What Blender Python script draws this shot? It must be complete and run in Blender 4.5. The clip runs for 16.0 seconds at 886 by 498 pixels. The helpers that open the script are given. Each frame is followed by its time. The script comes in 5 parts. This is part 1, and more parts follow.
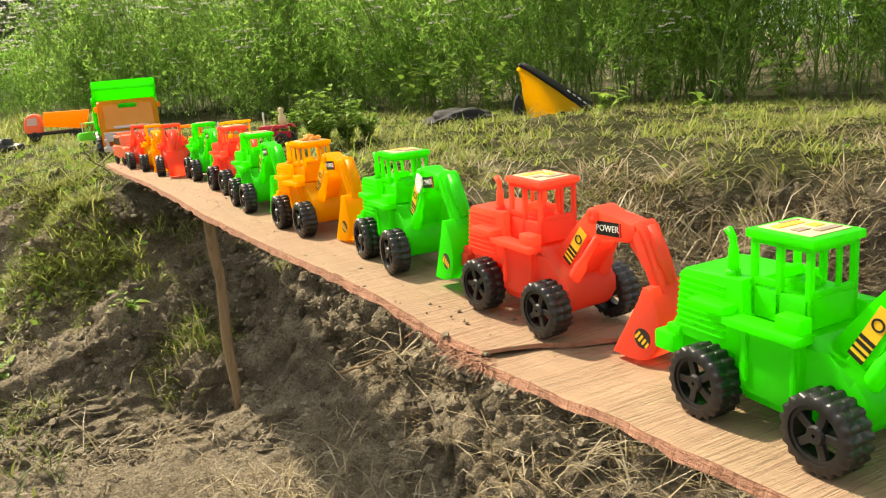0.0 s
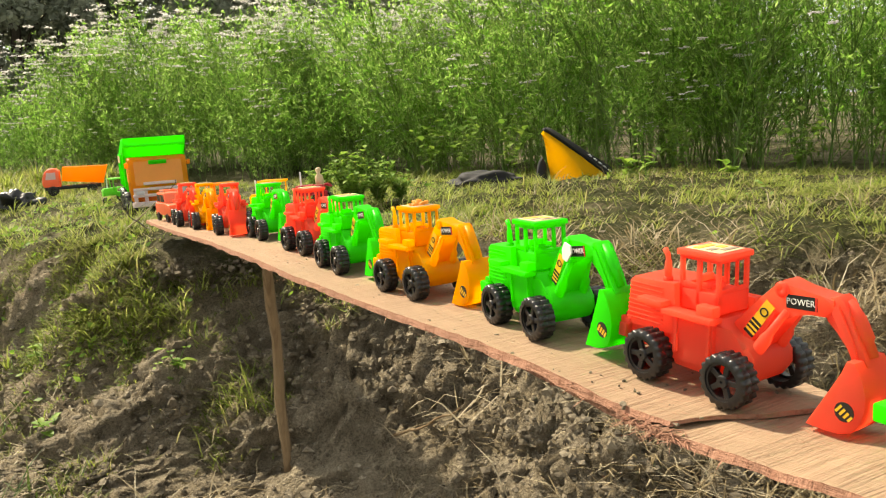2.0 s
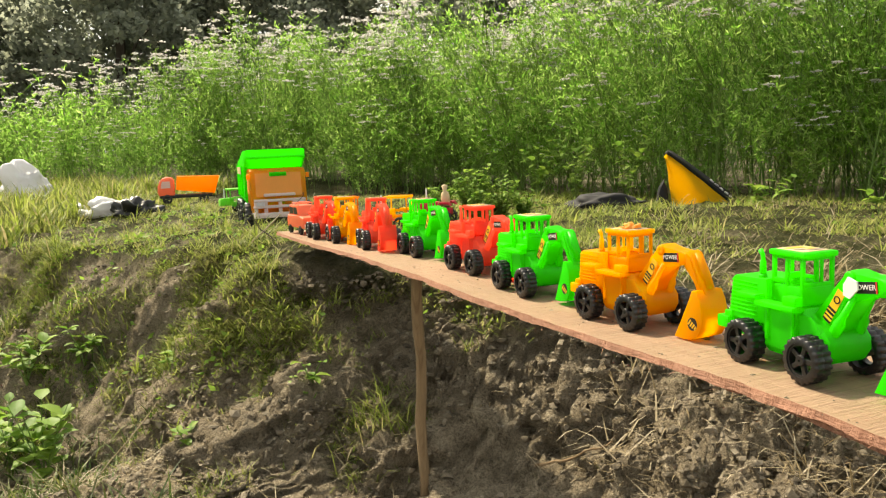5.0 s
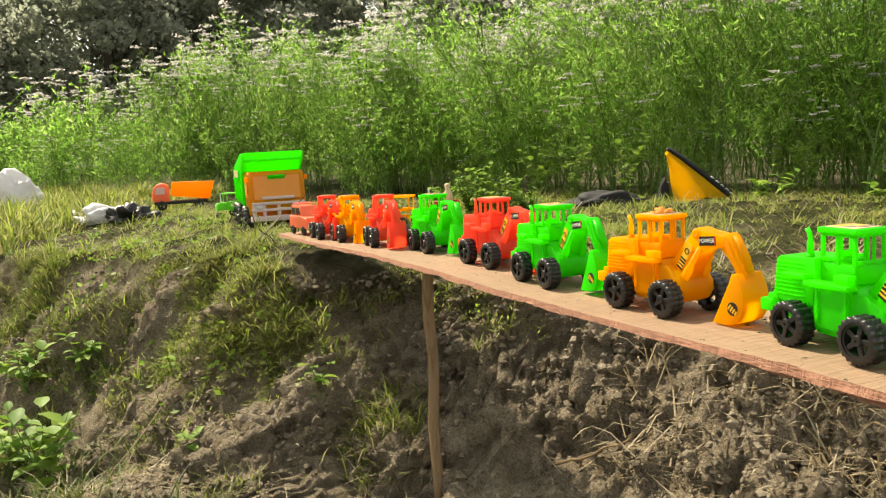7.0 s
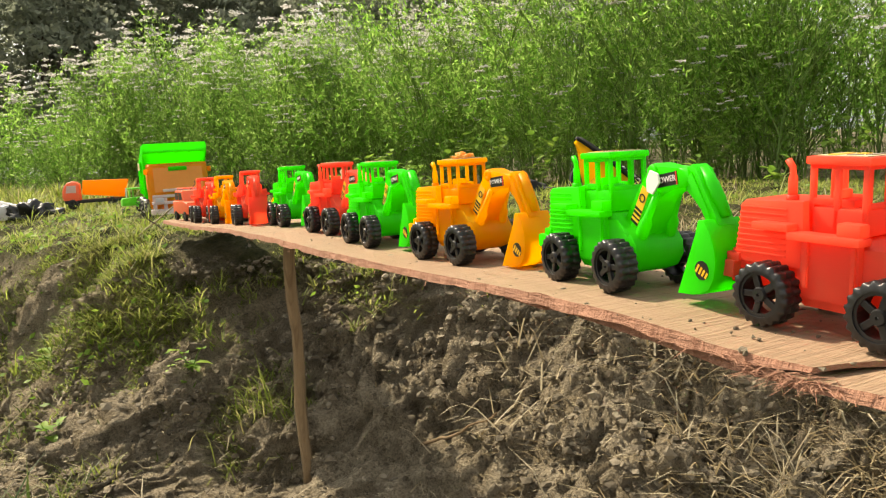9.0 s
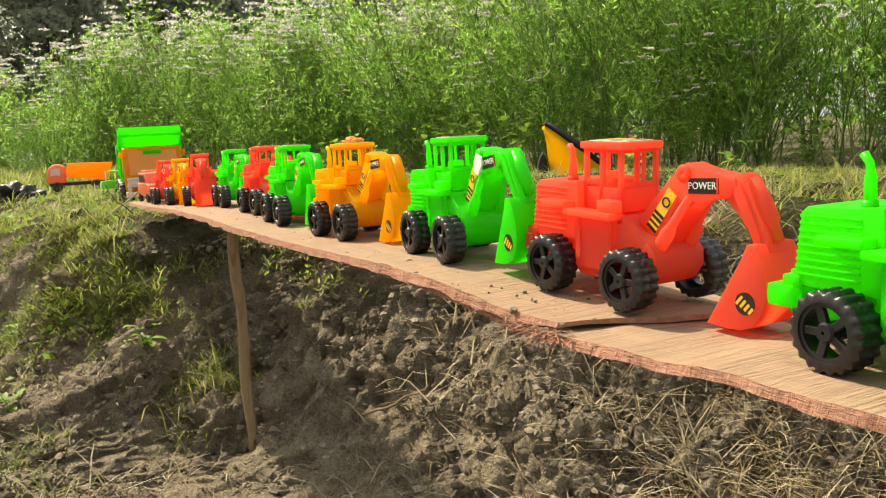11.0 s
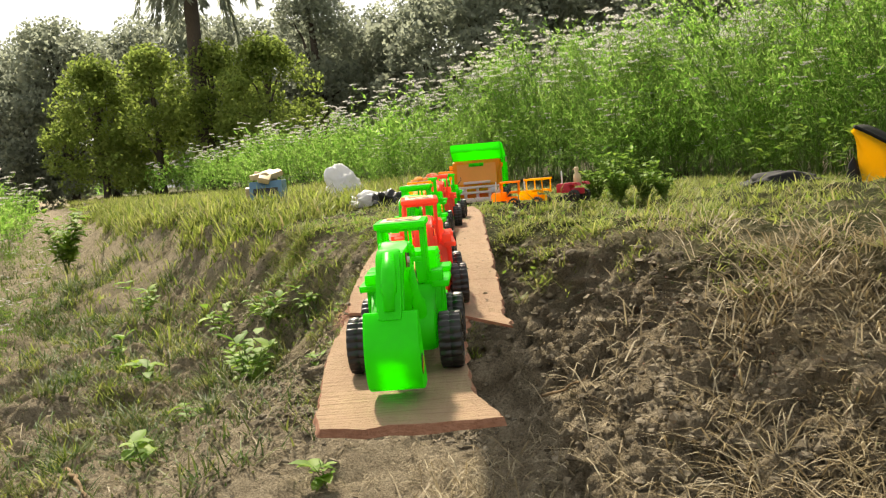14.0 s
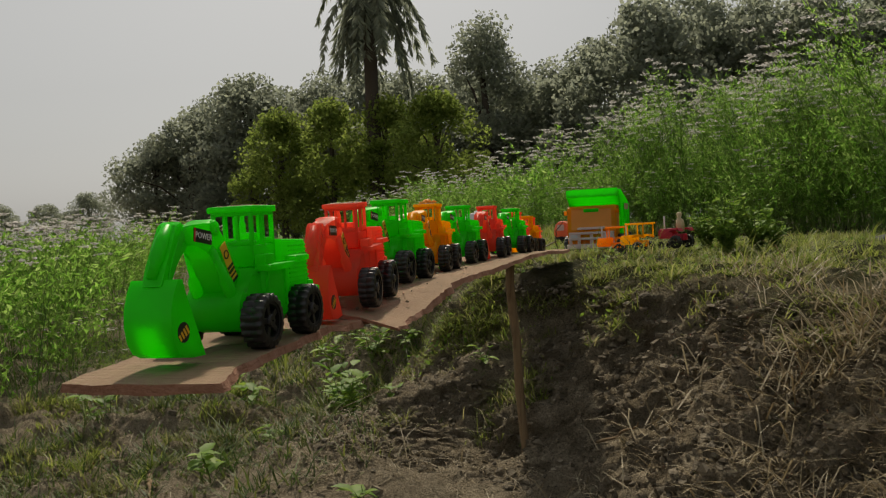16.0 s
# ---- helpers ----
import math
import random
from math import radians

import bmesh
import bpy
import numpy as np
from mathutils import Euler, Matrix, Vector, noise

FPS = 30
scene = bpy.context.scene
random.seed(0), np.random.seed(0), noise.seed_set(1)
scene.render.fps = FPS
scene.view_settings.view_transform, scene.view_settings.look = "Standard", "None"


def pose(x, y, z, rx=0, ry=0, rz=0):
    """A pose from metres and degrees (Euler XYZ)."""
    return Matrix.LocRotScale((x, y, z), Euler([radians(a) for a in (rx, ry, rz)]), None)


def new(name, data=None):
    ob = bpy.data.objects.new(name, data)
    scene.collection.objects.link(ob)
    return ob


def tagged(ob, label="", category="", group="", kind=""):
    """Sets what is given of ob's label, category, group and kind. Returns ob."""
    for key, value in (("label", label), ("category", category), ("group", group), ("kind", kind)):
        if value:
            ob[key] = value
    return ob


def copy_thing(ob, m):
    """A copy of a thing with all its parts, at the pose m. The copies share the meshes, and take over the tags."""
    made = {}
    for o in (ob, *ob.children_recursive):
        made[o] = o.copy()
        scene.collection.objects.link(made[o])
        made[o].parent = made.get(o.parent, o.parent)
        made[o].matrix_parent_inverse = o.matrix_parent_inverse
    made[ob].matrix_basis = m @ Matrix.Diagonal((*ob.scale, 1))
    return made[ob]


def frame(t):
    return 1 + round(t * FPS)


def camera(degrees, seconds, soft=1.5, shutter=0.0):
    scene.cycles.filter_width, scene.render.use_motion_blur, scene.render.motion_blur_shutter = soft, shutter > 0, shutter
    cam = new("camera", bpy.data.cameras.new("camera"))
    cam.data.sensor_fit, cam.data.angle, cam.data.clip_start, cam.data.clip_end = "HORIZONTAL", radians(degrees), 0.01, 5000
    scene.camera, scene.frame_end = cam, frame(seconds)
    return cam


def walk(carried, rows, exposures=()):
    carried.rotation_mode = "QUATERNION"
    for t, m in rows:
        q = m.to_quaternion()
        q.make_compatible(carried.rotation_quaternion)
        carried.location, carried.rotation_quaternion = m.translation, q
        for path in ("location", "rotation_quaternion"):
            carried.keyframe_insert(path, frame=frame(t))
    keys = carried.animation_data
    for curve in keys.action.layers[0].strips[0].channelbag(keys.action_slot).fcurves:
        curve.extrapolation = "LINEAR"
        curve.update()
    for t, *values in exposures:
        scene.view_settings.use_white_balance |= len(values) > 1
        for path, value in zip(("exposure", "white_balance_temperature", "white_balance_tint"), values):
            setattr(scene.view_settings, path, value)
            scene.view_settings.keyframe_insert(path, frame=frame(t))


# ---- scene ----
cam = camera(56.3, 16.0, soft=1.2)
METRES, EYE, TILT, LEAN, TURN = 1.5, 0.65, 0.0, 0.0, 0.0
ROWS = [
    (0.0, 0.0, 0.0, 0.0, -1.08, -12.99, 4.67),
    (0.5, -0.048, 0.0011, -0.01, -2.22, -12.06, 4.48),
    (1.0, -0.0606, -0.0028, 0.005, -2.68, -10.71, 4.39),
    (1.5, -0.0709, -0.0037, 0.0088, -2.39, -9.68, 4.01),
    (2.0, -0.0865, -0.0029, 0.0123, -1.69, -9.0, 3.66),
    (2.5, -0.0971, -0.0009, 0.0118, -0.77, -8.53, 3.36),
    (3.0, -0.1162, -0.0007, 0.0114, 0.25, -8.2, 3.04),
    (3.5, -0.1334, 0.0021, 0.012, 1.35, -7.96, 2.78),
    (4.0, -0.147, 0.0058, 0.0114, 2.42, -7.54, 2.48),
    (4.5, -0.1606, 0.0155, 0.0173, 3.29, -7.35, 2.16),
    (5.0, -0.1814, 0.0295, 0.0145, 3.77, -7.39, 2.18),
    (7.5, -0.2067, 0.0513, -0.0051, 2.75, -6.75, 3.29),
    (8.0, -0.1845, 0.06, -0.0163, 2.08, -6.45, 3.23),
    (8.5, -0.1443, 0.0642, -0.0334, 0.98, -6.36, 3.25),
    (9.0, -0.1052, 0.0698, -0.0458, -0.21, -6.67, 3.41),
    (9.5, -0.0703, 0.0638, -0.0515, -1.27, -7.14, 3.28),
    (12.0, 0.0497, -0.0207, -0.0462, 4.49, -8.06, 2.79),
    (12.5, 0.1246, -0.0481, -0.0279, 10.23, -8.33, 3.74),
    (13.0, 0.1899, -0.0683, -0.025, 16.19, -8.01, 4.71),
    (13.5, 0.2533, -0.0802, -0.0216, 22.94, -7.03, 5.3),
    (14.0, 0.3192, -0.0811, -0.0356, 28.84, -5.88, 4.91),
    (14.5, 0.3702, -0.051, -0.0509, 33.72, -4.48, 4.26),
    (15.0, 0.4176, -0.0154, -0.067, 37.29, -3.3, 3.54),
    (15.5, 0.435, 0.0016, -0.0646, 39.56, -2.18, 3.14),
    (16.0, 0.4466, 0.0084, -0.0764, 40.67, -1.35, 3.02),
]
walk(cam, [(t, pose(0, 0, EYE, TILT, LEAN, TURN) @ pose(METRES * x, METRES * y, METRES * z, 90 + pitch, roll, yaw)) for t, x, y, z, yaw, pitch, roll in ROWS],
     [(0.0, 1.0, 7200, 8), (5.0, 0.95, 7200, 8), (9.5, 0.88, 7200, 9), (12.0, 0.98, 7200, 8), (13.2, 1.05, 7000, 9), (14.0, 0.75, 7000, 9), (14.6, 0.2, 6800, 9), (15.2, -0.4, 6800, 9), (16.0, -0.68, 6800, 9)])

# ---- world, sun, exposure ----
SUN_YAW, SUN_UP = 46.0, 49.0          # degrees left of +y, degrees above the horizon
sun_to = Vector((-math.sin(radians(SUN_YAW)) * math.cos(radians(SUN_UP)),
                 math.cos(radians(SUN_YAW)) * math.cos(radians(SUN_UP)), math.sin(radians(SUN_UP))))
world = bpy.data.worlds.new("sky")
scene.world = world
world.use_nodes = True
wn, wl = world.node_tree.nodes, world.node_tree.links
sky = wn.new("ShaderNodeTexSky")
sky.sky_type = "NISHITA"
sky.sun_disc = False
sky.sun_elevation = radians(SUN_UP)
sky.sun_rotation = radians(-SUN_YAW)
sky.dust_density = 3.0
sky.air_density = 1.2
sky_soft = wn.new("ShaderNodeHueSaturation")
sky_soft.inputs["Saturation"].default_value = 0.22
wl.new(sky.outputs["Color"], sky_soft.inputs["Color"])
haze = wn.new("ShaderNodeMix")            # thin even haze over the whole sky
haze.data_type = "RGBA"
haze.inputs["Factor"].default_value = 0.45
haze.inputs[7].default_value = (4.6, 4.75, 4.9, 1)
wl.new(sky_soft.outputs["Color"], haze.inputs[6])
wl.new(haze.outputs[2], wn["Background"].inputs["Color"])
wn["Background"].inputs["Strength"].default_value = 0.125
lamp = new("sun", bpy.data.lights.new("sun", "SUN"))
lamp.data.energy = 4.6
lamp.data.angle = radians(3.0)
lamp.data.color = (1.0, 0.90, 0.74)
lamp.rotation_mode = "QUATERNION"
lamp.rotation_quaternion = sun_to.to_track_quat("Z", "Y")


# ---- materials ----
def nodes_of(name):
    m = bpy.data.materials.new(name)
    m.use_nodes = True
    t = m.node_tree
    return m, t.nodes, t.links, t.nodes["Principled BSDF"]


def ramp(n, l, source, stops):
    r = n.new("ShaderNodeValToRGB")
    e = r.color_ramp.elements
    while len(e) < len(stops):
        e.new(0.5)
    for el, (p, c) in zip(e, stops):
        el.position, el.color = p, (*c, 1)
    l.new(source, r.inputs["Fac"])
    return r.outputs["Color"]


def tex_noise(n, l, scale, detail=4.0, rough=0.6, coords="Object", stretch=None):
    tc = n.new("ShaderNodeTexCoord")
    t = n.new("ShaderNodeTexNoise")
    t.inputs["Scale"].default_value = scale
    t.inputs["Detail"].default_value = detail
    t.inputs["Roughness"].default_value = rough
    if stretch:
        mp = n.new("ShaderNodeMapping")
        mp.inputs["Scale"].default_value = stretch
        l.new(tc.outputs[coords], mp.inputs["Vector"])
        l.new(mp.outputs["Vector"], t.inputs["Vector"])
    else:
        l.new(tc.outputs[coords], t.inputs["Vector"])
    return t.outputs["Fac"]


def mixed(n, l, fac, a, b, mode="MIX"):
    m = n.new("ShaderNodeMix")
    m.data_type, m.blend_type = "RGBA", mode
    for sock, v in ((m.inputs["Factor"], fac), (m.inputs[6], a), (m.inputs[7], b)):
        if hasattr(v, "is_linked"):
            l.new(v, sock)
        elif isinstance(v, (int, float)):
            sock.default_value = v
        else:
            sock.default_value = (*v, 1)
    return m.outputs[2]


def bumped(n, l, p, height, strength, distance):
    b = n.new("ShaderNodeBump")
    b.inputs["Strength"].default_value = strength
    b.inputs["Distance"].default_value = distance
    l.new(height, b.inputs["Height"])
    l.new(b.outputs["Normal"], p.inputs["Normal"])
    return b


def glow_through(n, l, p, colour, amount):
    """Lets some light pass through thin stuff."""
    tr = n.new("ShaderNodeBsdfTranslucent")
    if hasattr(colour, "is_linked"):
        l.new(colour, tr.inputs["Color"])
    else:
        tr.inputs["Color"].default_value = (*colour, 1)
    mx = n.new("ShaderNodeMixShader")
    mx.inputs["Fac"].default_value = amount
    l.new(p.outputs["BSDF"], mx.inputs[1])
    l.new(tr.outputs["BSDF"], mx.inputs[2])
    l.new(mx.outputs["Shader"], n["Material Output"].inputs["Surface"])


def plastic(name, colour, through_amount=0.25, rough=0.38):
    m, n, l, p = nodes_of(name)
    f = tex_noise(n, l, 60.0, 3.0)
    dust = tex_noise(n, l, 900.0, 2.0)
    deep = tuple(c * 0.82 for c in colour)
    c = mixed(n, l, f, deep, colour)
    l.new(c, p.inputs["Base Color"])
    p.inputs["Roughness"].default_value = rough
    rr = n.new("ShaderNodeMapRange")
    rr.inputs["To Min"].default_value, rr.inputs["To Max"].default_value = rough - 0.08, rough + 0.12
    l.new(dust, rr.inputs["Value"])
    l.new(rr.outputs["Result"], p.inputs["Roughness"])
    bumped(n, l, p, f, 0.12, 0.0006)
    if through_amount:
        glow_through(n, l, p, colour, through_amount)
    return m


def leafy(name, stops, amount=0.4, rough=0.55, spec=0.3, dry=None):
    m, n, l, p = nodes_of(name)
    g = n.new("ShaderNodeNewGeometry")
    c = ramp(n, l, g.outputs["Random Per Island"], stops)
    patch = tex_noise(n, l, 1.6, 3.0)
    c = mixed(n, l, patch, c, mixed(n, l, 0.45, c, (0.02, 0.05, 0.012)))
    if dry:
        spots = ramp(n, l, tex_noise(n, l, 7.0, 4.0), [(0.45, (0, 0, 0)), (0.66, (0.55, 0.55, 0.55))])
        c = mixed(n, l, spots, c, dry)
    l.new(c, p.inputs["Base Color"])
    p.inputs["Roughness"].default_value = rough
    p.inputs["Specular IOR Level"].default_value = spec
    glow_through(n, l, p, c, amount)
    return m


def soil_material():
    m, n, l, p = nodes_of("soil")
    big = tex_noise(n, l, 3.0, 5.0, 0.65)
    mid = tex_noise(n, l, 28.0, 6.0, 0.7)
    fine = tex_noise(n, l, 210.0, 4.0, 0.7)
    # dark ends match the bump lows: damp soil tone plus painted crevice shade
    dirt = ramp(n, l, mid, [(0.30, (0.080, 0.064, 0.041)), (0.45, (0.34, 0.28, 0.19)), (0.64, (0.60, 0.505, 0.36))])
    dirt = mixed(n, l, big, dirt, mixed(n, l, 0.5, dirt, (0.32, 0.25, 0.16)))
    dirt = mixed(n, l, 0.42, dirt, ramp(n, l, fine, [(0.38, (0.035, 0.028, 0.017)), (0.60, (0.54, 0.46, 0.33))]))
    turf = ramp(n, l, tex_noise(n, l, 46.0, 5.0, 0.75), [(0.3, (0.025, 0.033, 0.010)), (0.52, (0.065, 0.070, 0.022)), (0.72, (0.16, 0.135, 0.06))])
    g = n.new("ShaderNodeNewGeometry")
    s = n.new("ShaderNodeSeparateXYZ")
    l.new(g.outputs["Position"], s.inputs["Vector"])
    up = n.new("ShaderNodeMapRange")
    up.inputs["From Min"].default_value, up.inputs["From Max"].default_value = 0.30, 0.40
    add = n.new("ShaderNodeMath")
    add.operation = "MULTIPLY_ADD"
    add.inputs[1].default_value = 0.25
    add.inputs[2].default_value = -0.125
    l.new(big, add.inputs[0])
    sm = n.new("ShaderNodeMath")
    l.new(add.outputs[0], sm.inputs[0])
    l.new(s.outputs["Z"], sm.inputs[1])
    l.new(sm.outputs[0], up.inputs["Value"])
    c = mixed(n, l, up.outputs["Result"], dirt, turf)
    l.new(c, p.inputs["Base Color"])
    p.inputs["Roughness"].default_value = 0.95
    p.inputs["Specular IOR Level"].default_value = 0.15
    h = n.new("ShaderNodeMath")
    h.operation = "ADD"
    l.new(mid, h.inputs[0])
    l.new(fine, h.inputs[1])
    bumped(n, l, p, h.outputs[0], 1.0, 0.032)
    return m


def clod_material():
    m, n, l, p = nodes_of("clods")
    g = n.new("ShaderNodeNewGeometry")
    c = ramp(n, l, g.outputs["Random Per Island"], [(0.0, (0.10, 0.080, 0.052)), (0.6, (0.20, 0.165, 0.110)), (1.0, (0.32, 0.27, 0.19))])
    f = tex_noise(n, l, 160.0, 5.0, 0.7)
    c = mixed(n, l, f, mixed(n, l, 0.5, c, (0.05, 0.04, 0.03)), c)
    l.new(c, p.inputs["Base Color"])
    p.inputs["Roughness"].default_value = 0.95
    bumped(n, l, p, f, 0.8, 0.004)
    return m


def wood_material(name, light, dark, along=(14.0, 3.0, 14.0), across=(1.6, 30.0, 1.0)):
    m, n, l, p = nodes_of(name)
    grain = tex_noise(n, l, 6.0, 6.0, 0.65, stretch=along)
    blot = tex_noise(n, l, 9.0, 4.0)
    saw = tex_noise(n, l, 7.0, 4.0, 0.7, stretch=across)
    c = mixed(n, l, grain, dark, light)
    c = mixed(n, l, ramp(n, l, blot, [(0.38, (0, 0, 0)), (0.7, (0.6, 0.6, 0.6))]), c, tuple(0.62 * a for a in light))
    c = mixed(n, l, ramp(n, l, saw, [(0.50, (0, 0, 0)), (0.64, (0.75, 0.75, 0.75))]), c, dark)
    l.new(c, p.inputs["Base Color"])
    p.inputs["Roughness"].default_value = 0.85
    p.inputs["Specular IOR Level"].default_value = 0.2
    h = n.new("ShaderNodeMath")
    l.new(grain, h.inputs[0])
    l.new(saw, h.inputs[1])
    bumped(n, l, p, h.outputs[0], 1.0, 0.003)
    return m


GREEN = plastic("green_plastic", (0.03, 0.92, 0.018), 0.62)
RED = plastic("red_orange_plastic", (1.0, 0.27, 0.165), 0.78)
YELLOW = plastic("yellow_orange_plastic", (1.0, 0.63, 0.008), 0.72)
ORANGE = plastic("orange_plastic", (1.0, 0.44, 0.03), 0.75)
PALE = plastic("pale_plastic", (0.86, 0.74, 0.70), 0.3)
BLACK = plastic("black_plastic", (0.012, 0.012, 0.013), 0.0, 0.36)
AXLE = plastic("steel_axle", (0.45, 0.45, 0.46), 0.0, 0.3)
DECAL_YELLOW = plastic("decal_yellow", (0.85, 0.50, 0.03), 0.0, 0.3)
DECAL_BLACK = plastic("decal_black", (0.015, 0.015, 0.015), 0.0, 0.3)
DECAL_WHITE = plastic("decal_white", (0.85, 0.85, 0.82), 0.0, 0.3)
DECAL_GREY = plastic("decal_grey", (0.26, 0.21, 0.15), 0.0, 0.4)
DECAL_RED = plastic("decal_red", (0.7, 0.04, 0.03), 0.0, 0.3)
CREAM = plastic("cream_plastic", (0.60, 0.46, 0.26), 0.0, 0.5)
WHITE = plastic("white_plastic_film", (0.80, 0.80, 0.82), 0.3, 0.3)
BLUE = plastic("blue_plastic", (0.10, 0.22, 0.34), 0.0, 0.4)
CLOTH_YELLOW = plastic("yellow_cloth", (0.92, 0.60, 0.012), 0.55, 0.7)
CLOTH_BLACK = plastic("black_cloth", (0.012, 0.012, 0.014), 0.0, 0.8)
SOIL = soil_material()
CLODS = clod_material()
WOOD = wood_material("sawn_wood", (0.41, 0.285, 0.185), (0.235, 0.15, 0.095), (10.0, 2.0, 10.0), (2.2, 46.0, 1.0))
BARK = wood_material("raw_bark_edge", (0.50, 0.275, 0.185), (0.26, 0.12, 0.075), (30.0, 9.0, 60.0), (8.0, 30.0, 8.0))
STICK = wood_material("stick_wood", (0.36, 0.26, 0.15), (0.17, 0.11, 0.06), (40.0, 40.0, 1.5))
FROND = leafy("crop_leaves", [(0.0, (0.15, 0.38, 0.035)), (0.55, (0.36, 0.62, 0.105)), (1.0, (0.58, 0.78, 0.24))], 0.78)
STEM = leafy("crop_stems", [(0.0, (0.13, 0.25, 0.045)), (1.0, (0.30, 0.42, 0.11))], 0.35)
BLOOM = leafy("crop_blooms", [(0.0, (0.70, 0.66, 0.64)), (1.0, (0.85, 0.80, 0.79))], 0.45)
GRASS = leafy("grass_blades", [(0.0, (0.09, 0.14, 0.016)), (0.45, (0.28, 0.36, 0.05)), (0.80, (0.50, 0.57, 0.13)), (0.93, (0.50, 0.46, 0.20)), (1.0, (0.42, 0.34, 0.17))], 0.55, dry=(0.30, 0.28, 0.10))
# darker copy of GRASS: the gully's shade is put into the blade colour
GRASS_SHADED = leafy("shaded_grass_blades", [(0.0, (0.04, 0.08, 0.012)), (0.6, (0.10, 0.17, 0.025)), (1.0, (0.24, 0.27, 0.06))], 0.45, dry=(0.18, 0.14, 0.07))
STRAW = leafy("dry_straw", [(0.0, (0.24, 0.17, 0.09)), (0.5, (0.44, 0.345, 0.20)), (1.0, (0.66, 0.57, 0.41))], 0.3)
WEED = leafy("weed_leaves", [(0.0, (0.16, 0.32, 0.04)), (1.0, (0.36, 0.52, 0.08))], 0.5)
# leaf colour greyed and paled: distance haze painted into it
TREE_LEAF_HAZED = leafy("tree_leaves", [(0.0, (0.34, 0.37, 0.30)), (0.6, (0.40, 0.43, 0.34)), (1.0, (0.46, 0.49, 0.36))], 0.74, 0.9, 0.05)
TREE_LEAF_LIGHT = leafy("young_tree_leaves", [(0.0, (0.20, 0.28, 0.06)), (1.0, (0.36, 0.44, 0.10))], 0.78)
TRUNK = wood_material("tree_bark", (0.12, 0.10, 0.08), (0.05, 0.04, 0.032), (12.0, 12.0, 2.0))


# ---- helpers for meshes ----
def part(name, bm, material, parent=None, label="", smooth=False):
    me = bpy.data.meshes.new(name)
    bmesh.ops.recalc_face_normals(bm, faces=bm.faces)
    bm.to_mesh(me)
    bm.free()
    for mt in (material if isinstance(material, (list, tuple)) else [material]):
        me.materials.append(mt)
    me.polygons.foreach_set("use_smooth", [True] * len(me.polygons))
    if not smooth:
        me.set_sharp_from_angle(angle=radians(38))
    ob = new(name, me)
    if parent:
        ob.parent = parent
    if label:
        tagged(ob, label)
    return ob


def share(ob, m, parent=None):
    """Another object on the same mesh, posed by m under its parent."""
    o = new(ob.name.split(".")[0], ob.data)
    o.parent = parent or ob.parent
    o.matrix_basis = m
    return o


def mesh_np(name, verts, tris, mats, index=None, smooth=False):
    """One mesh object from numpy arrays of places and triangles."""
    me = bpy.data.meshes.new(name)
    verts = np.asarray(verts, np.float32).reshape(-1, 3)
    tris = np.asarray(tris, np.int32).reshape(-1, 3)
    me.vertices.add(len(verts))
    me.vertices.foreach_set("co", verts.ravel())
    me.loops.add(len(tris) * 3)
    me.loops.foreach_set("vertex_index", tris.ravel())
    me.polygons.add(len(tris))
    me.polygons.foreach_set("loop_start", np.arange(0, len(tris) * 3, 3, dtype=np.int32))
    for mt in mats:
        me.materials.append(mt)
    if index is not None:
        me.polygons.foreach_set("material_index", np.asarray(index, np.int32))
    me.polygons.foreach_set("use_smooth", np.full(len(tris), smooth))
    me.update(calc_edges=True)
    return new(name, me)


def box(bm, c, s, bevel=0.0, rot=None, taper=None):
    """A box at c of size s; taper scales its top in x and y."""
    r = bmesh.ops.create_cube(bm, size=1.0)
    vs = r["verts"]
    for v in vs:
        k = taper if taper and v.co.z > 0 else (1, 1)
        v.co = Vector((v.co.x * s[0] * k[0], v.co.y * s[1] * k[1], v.co.z * s[2]))
    if bevel:
        es = list({e for v in vs for e in v.link_edges})
        r2 = bmesh.ops.bevel(bm, geom=es, offset=bevel, segments=2, affect="EDGES", profile=0.6)
        vs = list({v for f in r2["faces"] for v in f.verts} | {v for v in vs if v.is_valid})
    m = Matrix.Translation(c) @ (rot.to_4x4() if rot else Matrix())
    bmesh.ops.transform(bm, matrix=m, verts=vs)
    return vs


def slab(bm, outline, y0, y1, bevel=0.0):
    """A solid from an outline of (x, z) places, drawn out along y."""
    a = [bm.verts.new((x, y0, z)) for x, z in outline]
    b = [bm.verts.new((x, y1, z)) for x, z in outline]
    fs = [bm.faces.new(a), bm.faces.new(b[::-1])]
    k = len(outline)
    for i in range(k):
        fs.append(bm.faces.new((a[i], a[(i + 1) % k], b[(i + 1) % k], b[i])))
    if bevel:
        es = list({e for f in fs[:2] for e in f.edges})
        bmesh.ops.bevel(bm, geom=es, offset=bevel, segments=2, affect="EDGES", profile=0.6)


def tube(bm, path, radius, sides=8):
    """A round bar along a path, with one radius or one a point."""
    rings = []
    k = len(path)
    radii = radius if isinstance(radius, (list, tuple)) else [radius] * k
    for i, p in enumerate(path):
        p = Vector(p)
        d = (Vector(path[min(i + 1, k - 1)]) - Vector(path[max(i - 1, 0)])).normalized()
        a = d.orthogonal().normalized()
        if rings:
            a = (last - d * last.dot(d)).normalized()
        last = a
        b = d.cross(a)
        rings.append([bm.verts.new(p + radii[i] * (a * math.cos(2 * math.pi * j / sides) + b * math.sin(2 * math.pi * j / sides))) for j in range(sides)])
    for r, q in zip(rings, rings[1:]):
        for j in range(sides):
            bm.faces.new((r[j], r[(j + 1) % sides], q[(j + 1) % sides], q[j]))
    bm.faces.new(rings[0][::-1])
    bm.faces.new(rings[-1])


